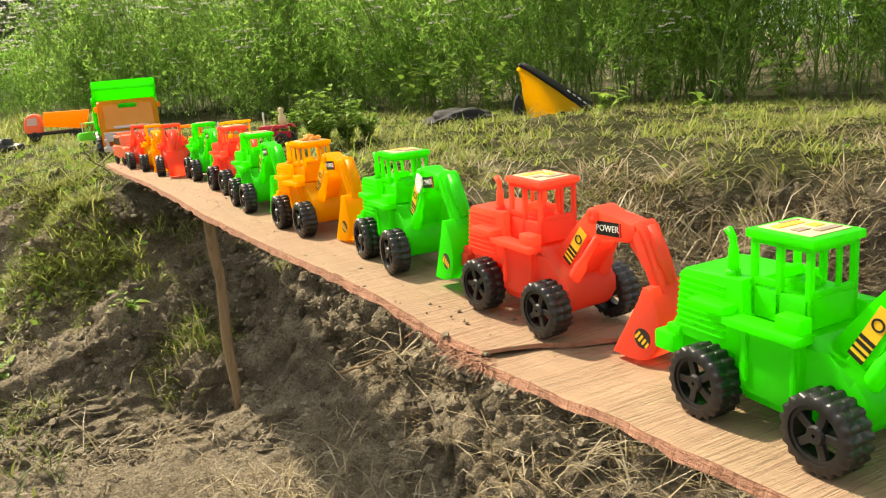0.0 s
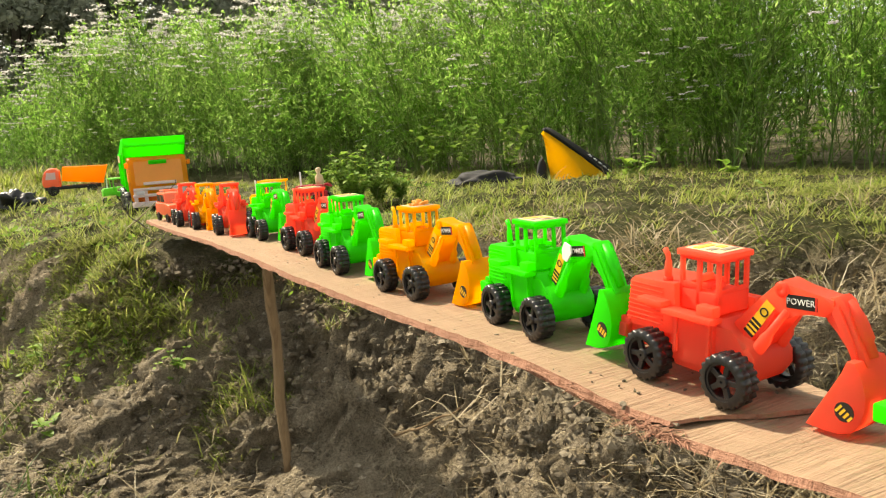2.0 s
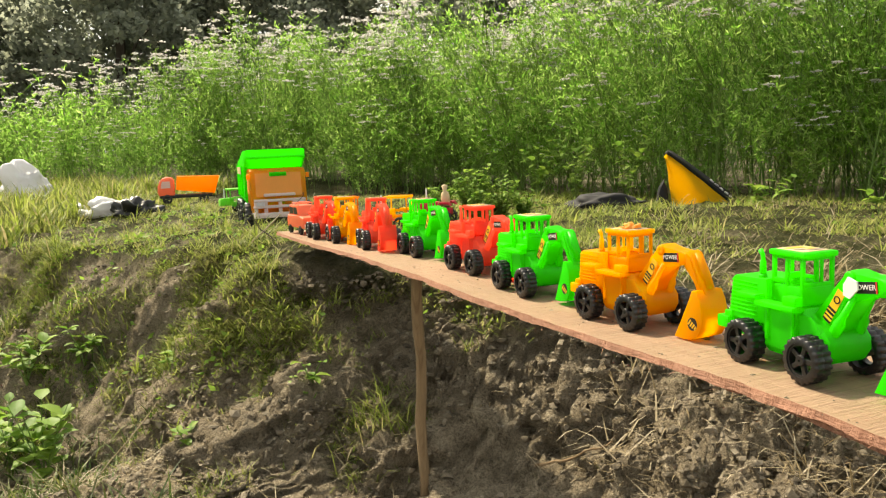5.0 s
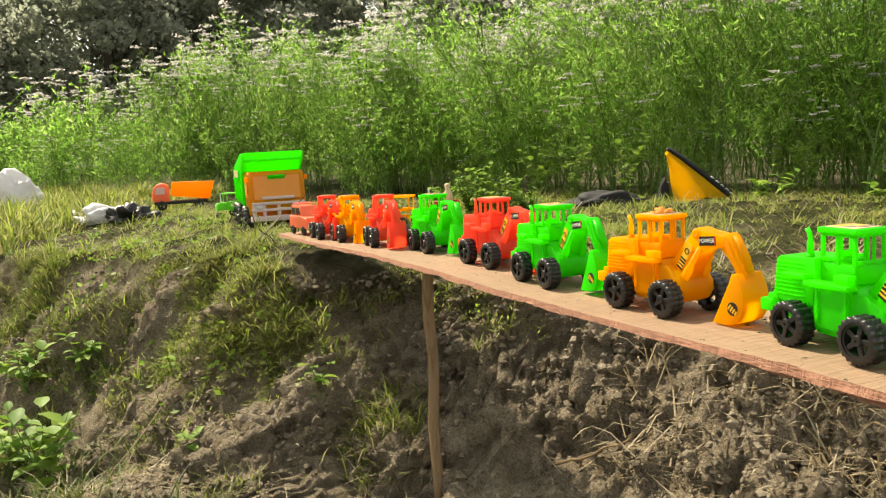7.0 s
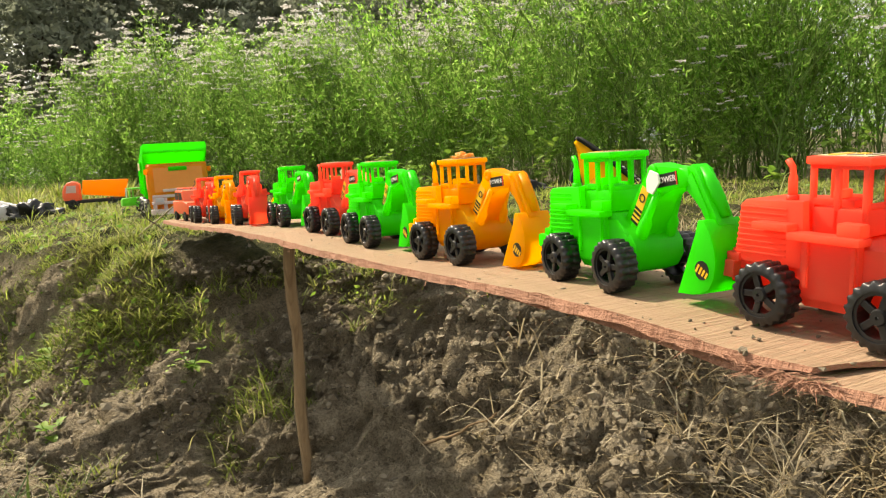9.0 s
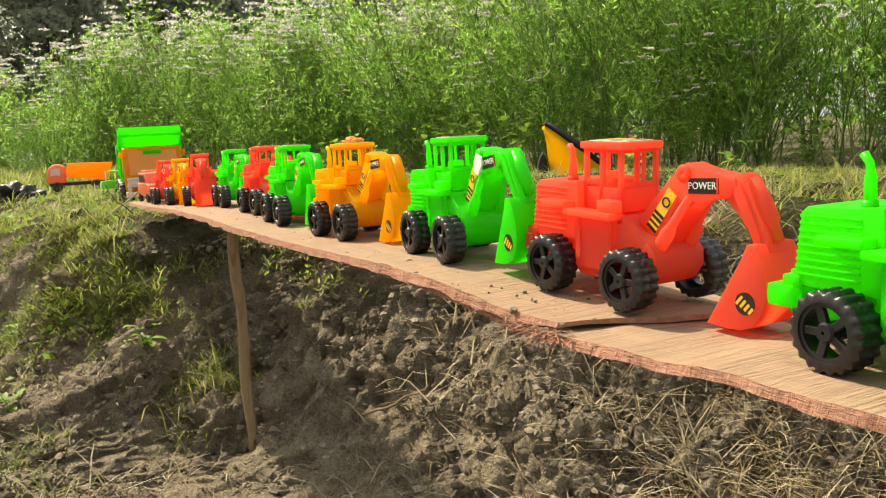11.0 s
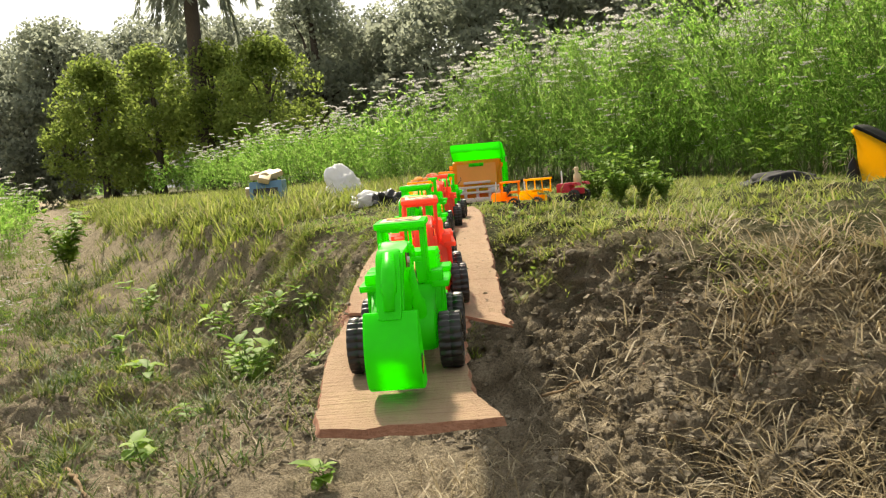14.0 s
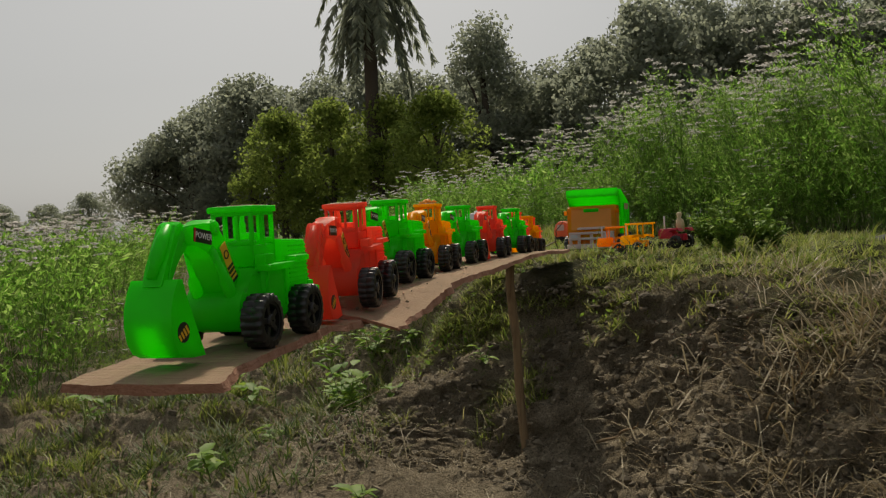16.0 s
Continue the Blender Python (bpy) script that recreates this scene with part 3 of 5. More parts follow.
    for sy in (-1, 1):
        bm = bmesh.new()
        tube(bm, [(0.037, sy * 0.0125, 0.026), (0.045, sy * 0.0122, 0.040), (0.049, sy * 0.0115, 0.047), (0.051, sy * 0.0110, 0.051), (0.062, sy * 0.0092, 0.068)], [0.0034, 0.0044, 0.0044, 0.0028, 0.0024], 12)
        part("hydraulic_ram", bm, mat, boom, smooth=True)
        bm = bmesh.new()
        ring_solid(bm, [(0.0004, -0.0012), (0.0046, -0.0012), (0.0054, 0.0), (0.0046, 0.0012), (0.0004, 0.0012)], 16)
        pin = part("pivot_pin", bm, mat, boom, smooth=True)
        pin.matrix_basis = Matrix.Translation((0.0575, sy * 0.0092, 0.0815))
    bm = bmesh.new()
    slab(bm, [(0.0835, 0.0705), (0.0885, 0.0820), (0.0940, 0.0838), (0.0985, 0.0810), (0.1040, 0.0690), (0.1105, 0.0560), (0.1160, 0.0440), (0.1080, 0.0415), (0.1020, 0.0530), (0.0960, 0.0630), (0.0895, 0.0690)], -0.0070, 0.0070, 0.002)
    arm = part("arm", bm, mat, t)
    bm = bmesh.new()
    tube(bm, [(0.0965, 0, 0.0800), (0.1040, 0, 0.0700), (0.1100, 0, 0.0590), (0.1108, 0, 0.0575), (0.1150, 0, 0.0490)], [0.0040, 0.0048, 0.0048, 0.0034, 0.0032], 12)
    part("arm_ram", bm, mat, arm, smooth=True)
    for sy in (-1, 1):
        bm = bmesh.new()
        slab(bm, [(0.0900, 0.0745), (0.0950, 0.0790), (0.1075, 0.0545), (0.1100, 0.0450), (0.1065, 0.0450), (0.1020, 0.0560)], sy * 0.0066, sy * 0.0082, 0.0005)
        part("arm_flange", bm, mat, arm)
    bm = bmesh.new()
    back = [(0.1045, 0.040), (0.1075, 0.0480), (0.1125, 0.0480), (0.1170, 0.0400), (0.1200, 0.0300), (0.1203, 0.0205), (0.1175, 0.0110), (0.1125, 0.0042), (0.1050, 0.0012), (0.0970, 0.0006), (0.083, 0.001)]
    outer = [(0.083, 0.001)] + back[:-1]
    inner = [(0.1056, 0.0390), (0.1083, 0.0462), (0.1115, 0.0462), (0.1153, 0.0392), (0.1182, 0.0296), (0.1185, 0.0212), (0.1158, 0.0122), (0.1113, 0.0060), (0.1046, 0.0030), (0.0970, 0.0022), (0.0842, 0.0024)]
    slab(bm, back + inner[::-1], -0.0146, 0.0146)
    bucket = part("bucket", bm, mat, t)
    for y0, y1 in ((-0.0160, -0.0142), (0.0142, 0.0160)):
        bm = bmesh.new()
        slab(bm, outer, y0, y1, 0.0005)
        part("bucket_side", bm, mat, bucket)
    # stickers on both sides
    for s in (-1, 1):
        face = Matrix.Translation((0, s * 0.0128, 0))
        ang = math.atan2(0.052, 0.036)
        ux, uz = math.cos(ang), math.sin(ang)

        def strip(name, x, z, l, w, material, lift, turn=ang, y=0.0127):
            b = bmesh.new()
            box(b, (0, 0, 0), (l, 0.0004, w), 0.0)
            o = part(name, b, material, boom if name != "bucket_sticker" else bucket)
            o.matrix_basis = Matrix.Translation((x, s * (y + lift), z)) @ Matrix.Rotation(-turn, 4, "Y")
            return o
        yb = 0.0110
        mid = Vector((0.0430, 0.0590))
        strip("yellow_sticker", mid.x, mid.y, 0.029, 0.0080, DECAL_YELLOW, 0.0, ang, yb)
        for k, off in enumerate((-0.0132, -0.0095, -0.0060, -0.0028)):
            strip("sticker_bar", mid.x + ux * off, mid.y + uz * off, 0.0019 if k != 1 else 0.0012, 0.0082, DECAL_BLACK, 0.0003, ang, yb)
        b = bmesh.new()
        ring_solid(b, [(0.0022, -0.0002), (0.0032, -0.0002), (0.0032, 0.0002), (0.0022, 0.0002)], 14)
        o = part("round_mark", b, DECAL_BLACK, boom)
        o.matrix_basis = Matrix.Translation((mid.x + ux * 0.0065, s * (yb + 0.0003), mid.y + uz * 0.0065))
        turn2 = 0.07
        strip("black_sticker", 0.0715, 0.0755, 0.0215, 0.0088, DECAL_BLACK, 0.0, turn2, 0.0088)
        strip("red_strip", 0.0816, 0.0762, 0.0012, 0.0090, DECAL_RED, 0.0003, turn2, 0.0088)
        m = Matrix.Translation((0.0710, s * 0.0093, 0.0755)) @ (Matrix.Rotation(-turn2, 4, "Y") @ Matrix.Rotation(radians(90), 4, "X") if s < 0 else
                                                               Matrix.Rotation(-turn2, 4, "Y") @ Matrix.Rotation(radians(180), 4, "Z") @ Matrix.Rotation(radians(90), 4, "X"))
        text_mesh("POWER", 0.0058, 0.00012, DECAL_WHITE, "lettering", boom, m)
        b = bmesh.new()
        ring_solid(b, [(0.0001, -0.0002), (0.0062, -0.0002), (0.0062, 0.0002), (0.0001, 0.0002)], 20)
        o = part("bucket_sticker", b, DECAL_BLACK, bucket)
        o.matrix_basis = Matrix.Translation((0.1080, s * 0.0162, 0.0165))
        for k in range(4):
            strip("bucket_sticker", 0.1045 + k * 0.0025, 0.0180 - k * 0.0016, 0.0058 - k * 0.0006, 0.0016, DECAL_YELLOW, 0.0, 0.9, 0.0165)
    # axles and wheels
    for x in (-0.0355, 0.0355):
        b = bmesh.new()
        tube(b, [(x, -0.036, WR), (x, 0.036, WR)], 0.0013, 8)
        part("axle", b, AXLE, t)
        b = bmesh.new()
        tube(b, [(x, -0.021, WR), (x, 0.021, WR)], 0.0042, 10)
        part("axle_housing", b, mat, t)
        for s in (-1, 1):
            add_wheel(DIG_WHEEL, t, x, s * (0.038 - WW / 2), WR, s < 0, 37 * (x > 0) + 21 * s)
    return t


HEADING = math.degrees(math.atan2(-D2.y, -D2.x))
# colour, across, along, turn, raise of the boom (degrees), tilt (degrees)
TOYS = [("green", -0.3214, 0.2531, -1, 4.5, 0.3), ("red", -0.3229, 0.4698, 4, 0, 0), ("green", -0.3099, 0.6561, -4, 4, 1), ("yellow", -0.3017, 0.8766, 2, 1, 0), ("green", -0.3017, 1.0841, -3, 4, 0),
        ("red", -0.318, 1.272, 1, 0, 0), ("green", -0.327, 1.510, -3, 3, 0), ("red", -0.303, 1.697, -10, 1, 0), ("yellow", -0.305, 1.919, -6, 0, 0), ("red", -0.295, 2.052, -4, 2, 0)]
MASTER = {}
for number, (c, u, v, w, lift, tilt) in enumerate(TOYS):
    z0, z1 = top_of_boards(v + 0.0355), top_of_boards(v - 0.0355)
    p = at_plank(u, v, (z0 + z1) / 2)
    m = pose(*p, 0, 0, HEADING + w) @ Matrix.Rotation(math.atan2(z0 - z1, 0.071) - radians(tilt), 4, "Y")
    if c not in MASTER:
        toy = MASTER[c] = excavator(c, {"green": GREEN, "red": RED, "yellow": YELLOW}[c], CREAM)
        toy.matrix_basis = m
    else:
        toy = copy_thing(MASTER[c], m)
    # the digging gear turns about the foot of the boom
    swing = Matrix.Translation((0.034, 0, 0.034)) @ Matrix.Rotation(radians(-lift), 4, "Y") @ Matrix.Translation((-0.034, 0, -0.034))
    for o in toy.children:
        if o.name.split(".")[0] in ("boom", "arm", "bucket"):
            o.matrix_basis = swing
            if number == 2 and o.name.startswith("boom"):
                bm = bmesh.new()
                slab(bm, [(0.0540, 0.0690), (0.0600, 0.0665), (0.0680, 0.0740), (0.0670, 0.0800), (0.0590, 0.0830), (0.0545, 0.0770)], -0.0128, -0.0114)
                part("torn_label", bm, DECAL_WHITE, o, "torn whitish paper label")

# ---- things on the bank ----
TRUCK_WHEEL = wheel_meshes(0.052, 0.040, 18, 5)
SMALL_WHEEL = wheel_meshes(0.020, 0.014, 14, 5)
TINY_WHEEL = wheel_meshes(0.011, 0.007, 12, 5)


def ground_z(x, y):
    return float(height(x, y))


def dump_truck():
    t = thing("toy_dump_truck", "large toy dump truck with orange cab and bright green bed", "toy truck", at=pose(-1.09, 3.03, 0.378, 0, 0, -68))
    # x runs forward
    bm = bmesh.new()
    box(bm, (-0.09, 0, 0.072), (0.40, 0.13, 0.030), 0.006)
    part("chassis", bm, ORANGE, t)
    bm = bmesh.new()
    slab(bm, [(-0.02, 0.07), (0.105, 0.07), (0.112, 0.120), (0.092, 0.215), (0.082, 0.222), (-0.02, 0.222)], -0.098, 0.098, 0.008)
    cab = part("cab", bm, ORANGE, t)
    bm = bmesh.new()
    slab(bm, [(0.1135, 0.126), (0.0955, 0.207), (0.0930, 0.207), (0.1110, 0.126)], -0.080, 0.080)
    part("windscreen", bm, PALE_ORANGE, cab, "clear orange windscreen")
    for s in (-1, 1):
        bm = bmesh.new()
        slab(bm, [(0.010, 0.135), (0.080, 0.135), (0.068, 0.205), (0.010, 0.205)], s * 0.0975, s * 0.1005)
        part("side_window", bm, PALE_ORANGE, cab)
        bm = bmesh.new()
        box(bm, (0.098, s * 0.104, 0.196), (0.010, 0.012, 0.018), 0.003)
        part("mirror", bm, ORANGE, cab)
    bm = bmesh.new()
    slab(bm, [(0.100, 0.196), (0.104, 0.206), (0.094, 0.210), (0.090, 0.200)], -0.030, 0.030, 0.001)
    part("badge", bm, GREEN, cab, "small green badge")
    bm = bmesh.new()
    for z, w, h in ((0.060, 0.196, 0.018), (0.090, 0.186, 0.010), (0.112, 0.180, 0.010), (0.131, 0.110, 0.010)):
        box(bm, (0.120, 0, z), (0.016, w, h), 0.003)
    for y in (-0.084, -0.050, 0.0, 0.050, 0.084):
        box(bm, (0.119, y, 0.087), (0.012, 0.012, 0.060), 0.002)
    part("bumper", bm, PALE, t, "pale translucent bull bar and bumper")
    for s in (-1, 1):
        bm = bmesh.new()
        box(bm, (0.1265, s * 0.068, 0.100), (0.006, 0.026, 0.014), 0.002)
        part("headlight", bm, WHITE, t)
    bm = bmesh.new()
    # open bed with flared walls and a hood over the cab
    for s in (-1, 1):
        slab(bm, [(-0.30, 0.115), (-0.03, 0.105), (-0.018, 0.225), (0.055, 0.262), (0.055, 0.285), (-0.03, 0.288), (-0.30, 0.240)], s * 0.098, s * 0.106, 0.002)
    slab(bm, [(-0.03, 0.105), (-0.022, 0.105), (-0.012, 0.225), (0.062, 0.258), (0.060, 0.290), (-0.024, 0.240)], -0.104, 0.104, 0.002)
    slab(bm, [(-0.30, 0.108), (-0.02, 0.098), (-0.02, 0.108), (-0.30, 0.118)], -0.102, 0.102)
    slab(bm, [(-0.305, 0.115), (-0.297, 0.115), (-0.297, 0.238), (-0.305, 0.240)], -0.102, 0.102)
    for s in (-1, 1):
        for x in (-0.26, -0.18, -0.10):
            box(bm, (x, s * 0.109, 0.175), (0.012, 0.008, 0.115), 0.002)
    bed = part("bed", bm, GREEN, t)
    bm = bmesh.new()
    box(bm, (0.0625, 0, 0.263), (0.004, 0.205, 0.008), 0.001)
    part("bed_rim", bm, GREEN, bed)
    for s in (-1, 1):
        bm = bmesh.new()
        box(bm, (-0.14, s * 0.1145, 0.215), (0.15, 0.001, 0.026))
        part("side_sticker", bm, CREAM, bed, "pale printed side sticker")
    for x in (0.045, -0.18, -0.27):
        for s in (-1, 1):
            add_wheel(TRUCK_WHEEL, t, x, s * 0.098, 0.052, s < 0, 11 + 100 * x)
            if x > 0:
                add_wheel(TRUCK_WHEEL, t, x - 0.012, s * 0.060, 0.052, s < 0, 31)
    return t


PALE_ORANGE = plastic("clear_orange_plastic", (0.97, 0.50, 0.10), 0.45, 0.5)
PEACH = plastic("peach_plastic", (0.95, 0.30, 0.15), 0.45)
LIME = plastic("lime_plastic", (0.25, 0.75, 0.08), 0.3)
dump_truck()


def small_truck(name, label, at, cab_mat, bed_mat, tip):
    t = thing(name, label, "toy truck", at=at)
    bm = bmesh.new()
    box(bm, (0, 0, 0.030), (0.21, 0.060, 0.014), 0.003)
    part("chassis", bm, BLACK, t)
    bm = bmesh.new()
    slab(bm, [(0.045, 0.035), (0.106, 0.035), (0.112, 0.050), (0.110, 0.072), (0.102, 0.094), (0.090, 0.106), (0.074, 0.111), (0.056, 0.108), (0.045, 0.098)], -0.042, 0.042, 0.010)
    cab = part("cab", bm, cab_mat, t)
    for s in (-1, 1):
        bm = bmesh.new()
        slab(bm, [(0.060, 0.066), (0.098, 0.066), (0.092, 0.094), (0.060, 0.094)], s * 0.0415, s * 0.0435)
        part("side_window", bm, PALE, cab)
    bm = bmesh.new()
    slab(bm, [(0.1105, 0.064), (0.1025, 0.096), (0.1005, 0.096), (0.1085, 0.064)], -0.034, 0.034)
    part("windscreen", bm, PALE, cab)
    bm = bmesh.new()
    slab(bm, [(-0.115, 0.040), (0.040, 0.040), (0.040, 0.096), (-0.128, 0.112)], -0.046, 0.046, 0.005)
    b = part("bed", bm, bed_mat, t)
    b.matrix_basis = Matrix.Translation((-0.1, 0, 0.04)) @ Matrix.Rotation(radians(tip), 4, "Y") @ Matrix.Translation((0.1, 0, -0.04))
    for x in (0.075, -0.07):
        for s in (-1, 1):
            add_wheel(SMALL_WHEEL, t, x, s * 0.040, 0.020, s < 0, 17)
    return t


small_truck("toy_tipper_truck", "small toy tipper truck with red cab and orange bed", pose(-1.86, 4.16, ground_z(-1.86, 4.16) + 0.012, 0, 0, 200) @ Matrix.Scale(1.22, 4), PEACH, ORANGE, -7)


def toy_car(at):
    t = thing("toy_car", "pale orange plastic toy car with roof rack", "toy car", at=at)
    bm = bmesh.new()
    slab(bm, [(-0.058, 0.016), (0.058, 0.016), (0.062, 0.030), (0.058, 0.043), (0.022, 0.046), (-0.056, 0.046), (-0.060, 0.034)], -0.027, 0.027, 0.003)
    body = part("body", bm, PEACH, t)
    bm = bmesh.new()
    slab(bm, [(-0.052, 0.045), (0.024, 0.045), (0.012, 0.070), (-0.046, 0.071)], -0.024, 0.024, 0.003)
    cabin = part("cabin", bm, PEACH, t)
    for s in (-1, 1):
        for x0, x1 in ((-0.044, -0.020), (-0.015, 0.012)):
            bm = bmesh.new()
            slab(bm, [(x0, 0.049), (x1, 0.049), (x1 - (0.006 if x1 > 0 else 0), 0.066), (x0, 0.066)], s * 0.0238, s * 0.0246)
            part("window", bm, BLACK, cabin, "dark window")
    bm = bmesh.new()
    for s in (-1, 1):
        tube(bm, [(-0.040, s * 0.018, 0.076), (0.006, s * 0.018, 0.076)], 0.0016, 6)
    for x in (-0.038, -0.018, 0.004):
        tube(bm, [(x, -0.018, 0.070), (x, -0.018, 0.076), (x, 0.018, 0.076), (x, 0.018, 0.070)], 0.0014, 6)
    part("roof_rack", bm, PEACH, t)
    bm = bmesh.new()
    box(bm, (0.062, 0, 0.022), (0.006, 0.050, 0.010), 0.002)
    part("bumper", bm, PALE, t)
    for x in (-0.036, 0.036):
        for s in (-1, 1):
            add_wheel(TINY_WHEEL, t, x, s * 0.026, 0.011, s < 0, 9)
    return t


cp = at_plank(-0.288, 2.215, top_of_boards(2.215) + 0.001)
toy_car(pose(*cp, 0, 0, HEADING + 6))


def toy_tractor(label, at, mat, canopy, driver):
    t = thing("toy_tractor", label, "toy tractor", "toy tractors on the grass", at)
    bm = bmesh.new()
    slab(bm, [(0.0, 0.030), (0.055, 0.030), (0.056, 0.052), (0.050, 0.060), (0.0, 0.062)], -0.014, 0.014, 0.003)
    box(bm, (-0.018, 0, 0.034), (0.040, 0.022, 0.020), 0.003)
    part("bonnet", bm, mat, t)
    bm = bmesh.new()
    tube(bm, [(0.036, 0.006, 0.058), (0.036, 0.006, 0.100)], 0.0026, 8)
    part("exhaust_pipe", bm, WHITE, t)
    for s in (-1, 1):
        bm = bmesh.new()
        slab(bm, [(-0.045, 0.052), (-0.038, 0.062), (-0.012, 0.062), (-0.005, 0.050), (-0.012, 0.056), (-0.036, 0.056)], s * 0.016, s * 0.034)
        part("mudguard", bm, mat, t)
        add_wheel(SMALL_WHEEL, t, -0.024, s * 0.029, 0.020, s < 0, 5)
        add_wheel(TINY_WHEEL, t, 0.042, s * 0.020, 0.011, s < 0, 15)
    if canopy:
        bm = bmesh.new()
        box(bm, (-0.014, 0, 0.096), (0.072, 0.062, 0.006), 0.002)
        part("canopy", bm, mat, t)
        for x in (-0.044, 0.016):
            for s in (-1, 1):
                bm = bmesh.new()
                tube(bm, [(x, s * 0.024, 0.050), (x, s * 0.026, 0.094)], 0.0022, 6)
                part("post", bm, mat, t)
    if driver:
        bm = bmesh.new()
        tube(bm, [(-0.020, 0, 0.050), (-0.020, 0, 0.070), (-0.019, 0, 0.086), (-0.018, 0, 0.092), (-0.018, 0, 0.106), (-0.018, 0, 0.110)], [0.012, 0.013, 0.011, 0.005, 0.009, 0.004], 10)
        part("driver_peg", bm, CREAM, t, "pale plain peg in the seat", smooth=True)
    return t


CRIMSON = plastic("crimson_plastic", (0.55, 0.02, 0.05), 0.1)
toy_tractor("yellow toy tractor with flat canopy and white pipe", pose(-0.575, 2.40, ground_z(-0.575, 2.40) + 0.016, 0, 0, 170), YELLOW, True, False)
toy_tractor("crimson toy tractor with pale peg in seat", pose(-0.445, 2.40, ground_z(-0.445, 2.40) + 0.016, 0, 0, 165), CRIMSON, False, True)
toy_tractor("small orange toy tractor half hidden in grass", pose(-0.76, 2.58, ground_z(-0.76, 2.58) + 0.004, 0, 0, 200), ORANGE, True, False)
toy_tractor("lime green toy tractor with open canopy frame", pose(-1.36, 3.36, ground_z(-1.36, 3.36) + 0.014, 0, 0, 215), LIME, True, False)


def toy_van(at):
    t = thing("toy_van", "teal blue toy van with battered cream top", "toy van", at=at)
    bm = bmesh.new()
    slab(bm, [(-0.12, 0.03), (0.13, 0.03), (0.135, 0.08), (0.115, 0.13), (0.10, 0.17), (-0.12, 0.17)], -0.10, 0.10, 0.008)
    body = part("body", bm, BLUE, t)
    bm = bmesh.new()
    slab(bm, [(0.137, 0.088), (0.120, 0.128), (0.116, 0.128), (0.133, 0.088)], -0.075, 0.075)
    part("windscreen", bm, BLACK, body, "dark windscreen")
    bm = bmesh.new()
    box(bm, (0.137, 0, 0.052), (0.010, 0.17, 0.016), 0.003)
    part("bumper", bm, WHITE, t)
    bm = bmesh.new()
    r = random.Random(4)
    for i in range(7):
        box(bm, (-0.08 + 0.03 * i, r.uniform(-0.05, 0.05), 0.185 + r.uniform(0, 0.03)), (0.07, 0.10, 0.035), 0.008, Euler((r.uniform(-0.4, 0.4), r.uniform(-0.4, 0.4), r.uniform(0, 3))).to_matrix())
    part("load", bm, [CREAM], t, "crumpled cream and brown load")
    bm = bmesh.new()
    slab(bm, [(-0.12, 0.0), (-0.10, 0.0), (-0.07, 0.13), (-0.09, 0.14)], -0.16, -0.115, 0.004)
    part("side_board", bm, CREAM, t)
    for x in (-0.07, 0.085):
        for s in (-1, 1):
            w = add_wheel(SMALL_WHEEL, t, x, s * 0.095, 0.030, s < 0, 17)
            w.matrix_basis = w.matrix_basis @ Matrix.Scale(1.5, 4)
    return t


toy_van(pose(-3.02, 3.93, ground_z(-3.02, 3.93), 0, 0, -58))


def crumpled(name, label, category, material, at, size, seed, ruff=0.35, flat=0.0):
    """A creased lump of film or cloth, standing on its base."""
    bm = bmesh.new()
    bmesh.ops.create_icosphere(bm, subdivisions=4, radius=1.0)
    for v in bm.verts:
        d = 1 + ruff * noise.noise(v.co * 1.7 + Vector((seed, 0, 0))) + ruff * 0.5 * abs(noise.noise(v.co * 4.3 + Vector((0, seed, 0))))
        v.co = Vector((v.co.x * size[0] * d, v.co.y * size[1] * d, max(0.0, (v.co.z + 0.75) * size[2] * d * (1 - flat * abs(v.co.x)))))
    ob = part(name, bm, material, smooth=True)
    ob.matrix_basis = at
    return tagged(ob, label, category)


crumpled("plastic_sack", "white translucent plastic sack standing on the grass", "sack", WHITE, pose(-3.12, 4.92, ground_z(-3.12, 4.92) - 0.01, 0, -24, 20), (0.14, 0.07, 0.135), 3.0, 0.45, 0.25)
crumpled("plastic_wrap", "crumpled clear plastic wrap lying on the grass", "litter", WHITE, pose(-1.93, 3.50, ground_z(-1.93, 3.50) - 0.01, 0, 0, 30), (0.10, 0.06, 0.040), 9.0, 0.8)
crumpled("plastic_wrap", "crumpled white plastic wrap beside dark scraps", "litter", WHITE, pose(-2.06, 3.56, ground_z(-2.06, 3.56) - 0.01, 0, 0, 80), (0.08, 0.05, 0.028), 5.0, 0.9)
crumpled("dark_scrap", "dark crumpled plastic scrap on the grass", "litter", BLACK, pose(-1.80, 3.44, ground_z(-1.80, 3.44) - 0.008, 0, 0, 10), (0.075, 0.045, 0.036), 7.0, 0.9)
crumpled("black_cloth", "flattened black cloth bundle lying on the grass", "cloth", CLOTH_BLACK, pose(0.10, 3.03, ground_z(0.10, 3.03) - 0.01, 0, 0, 8), (0.125, 0.09, 0.034), 2.0, 0.3, 0.35)


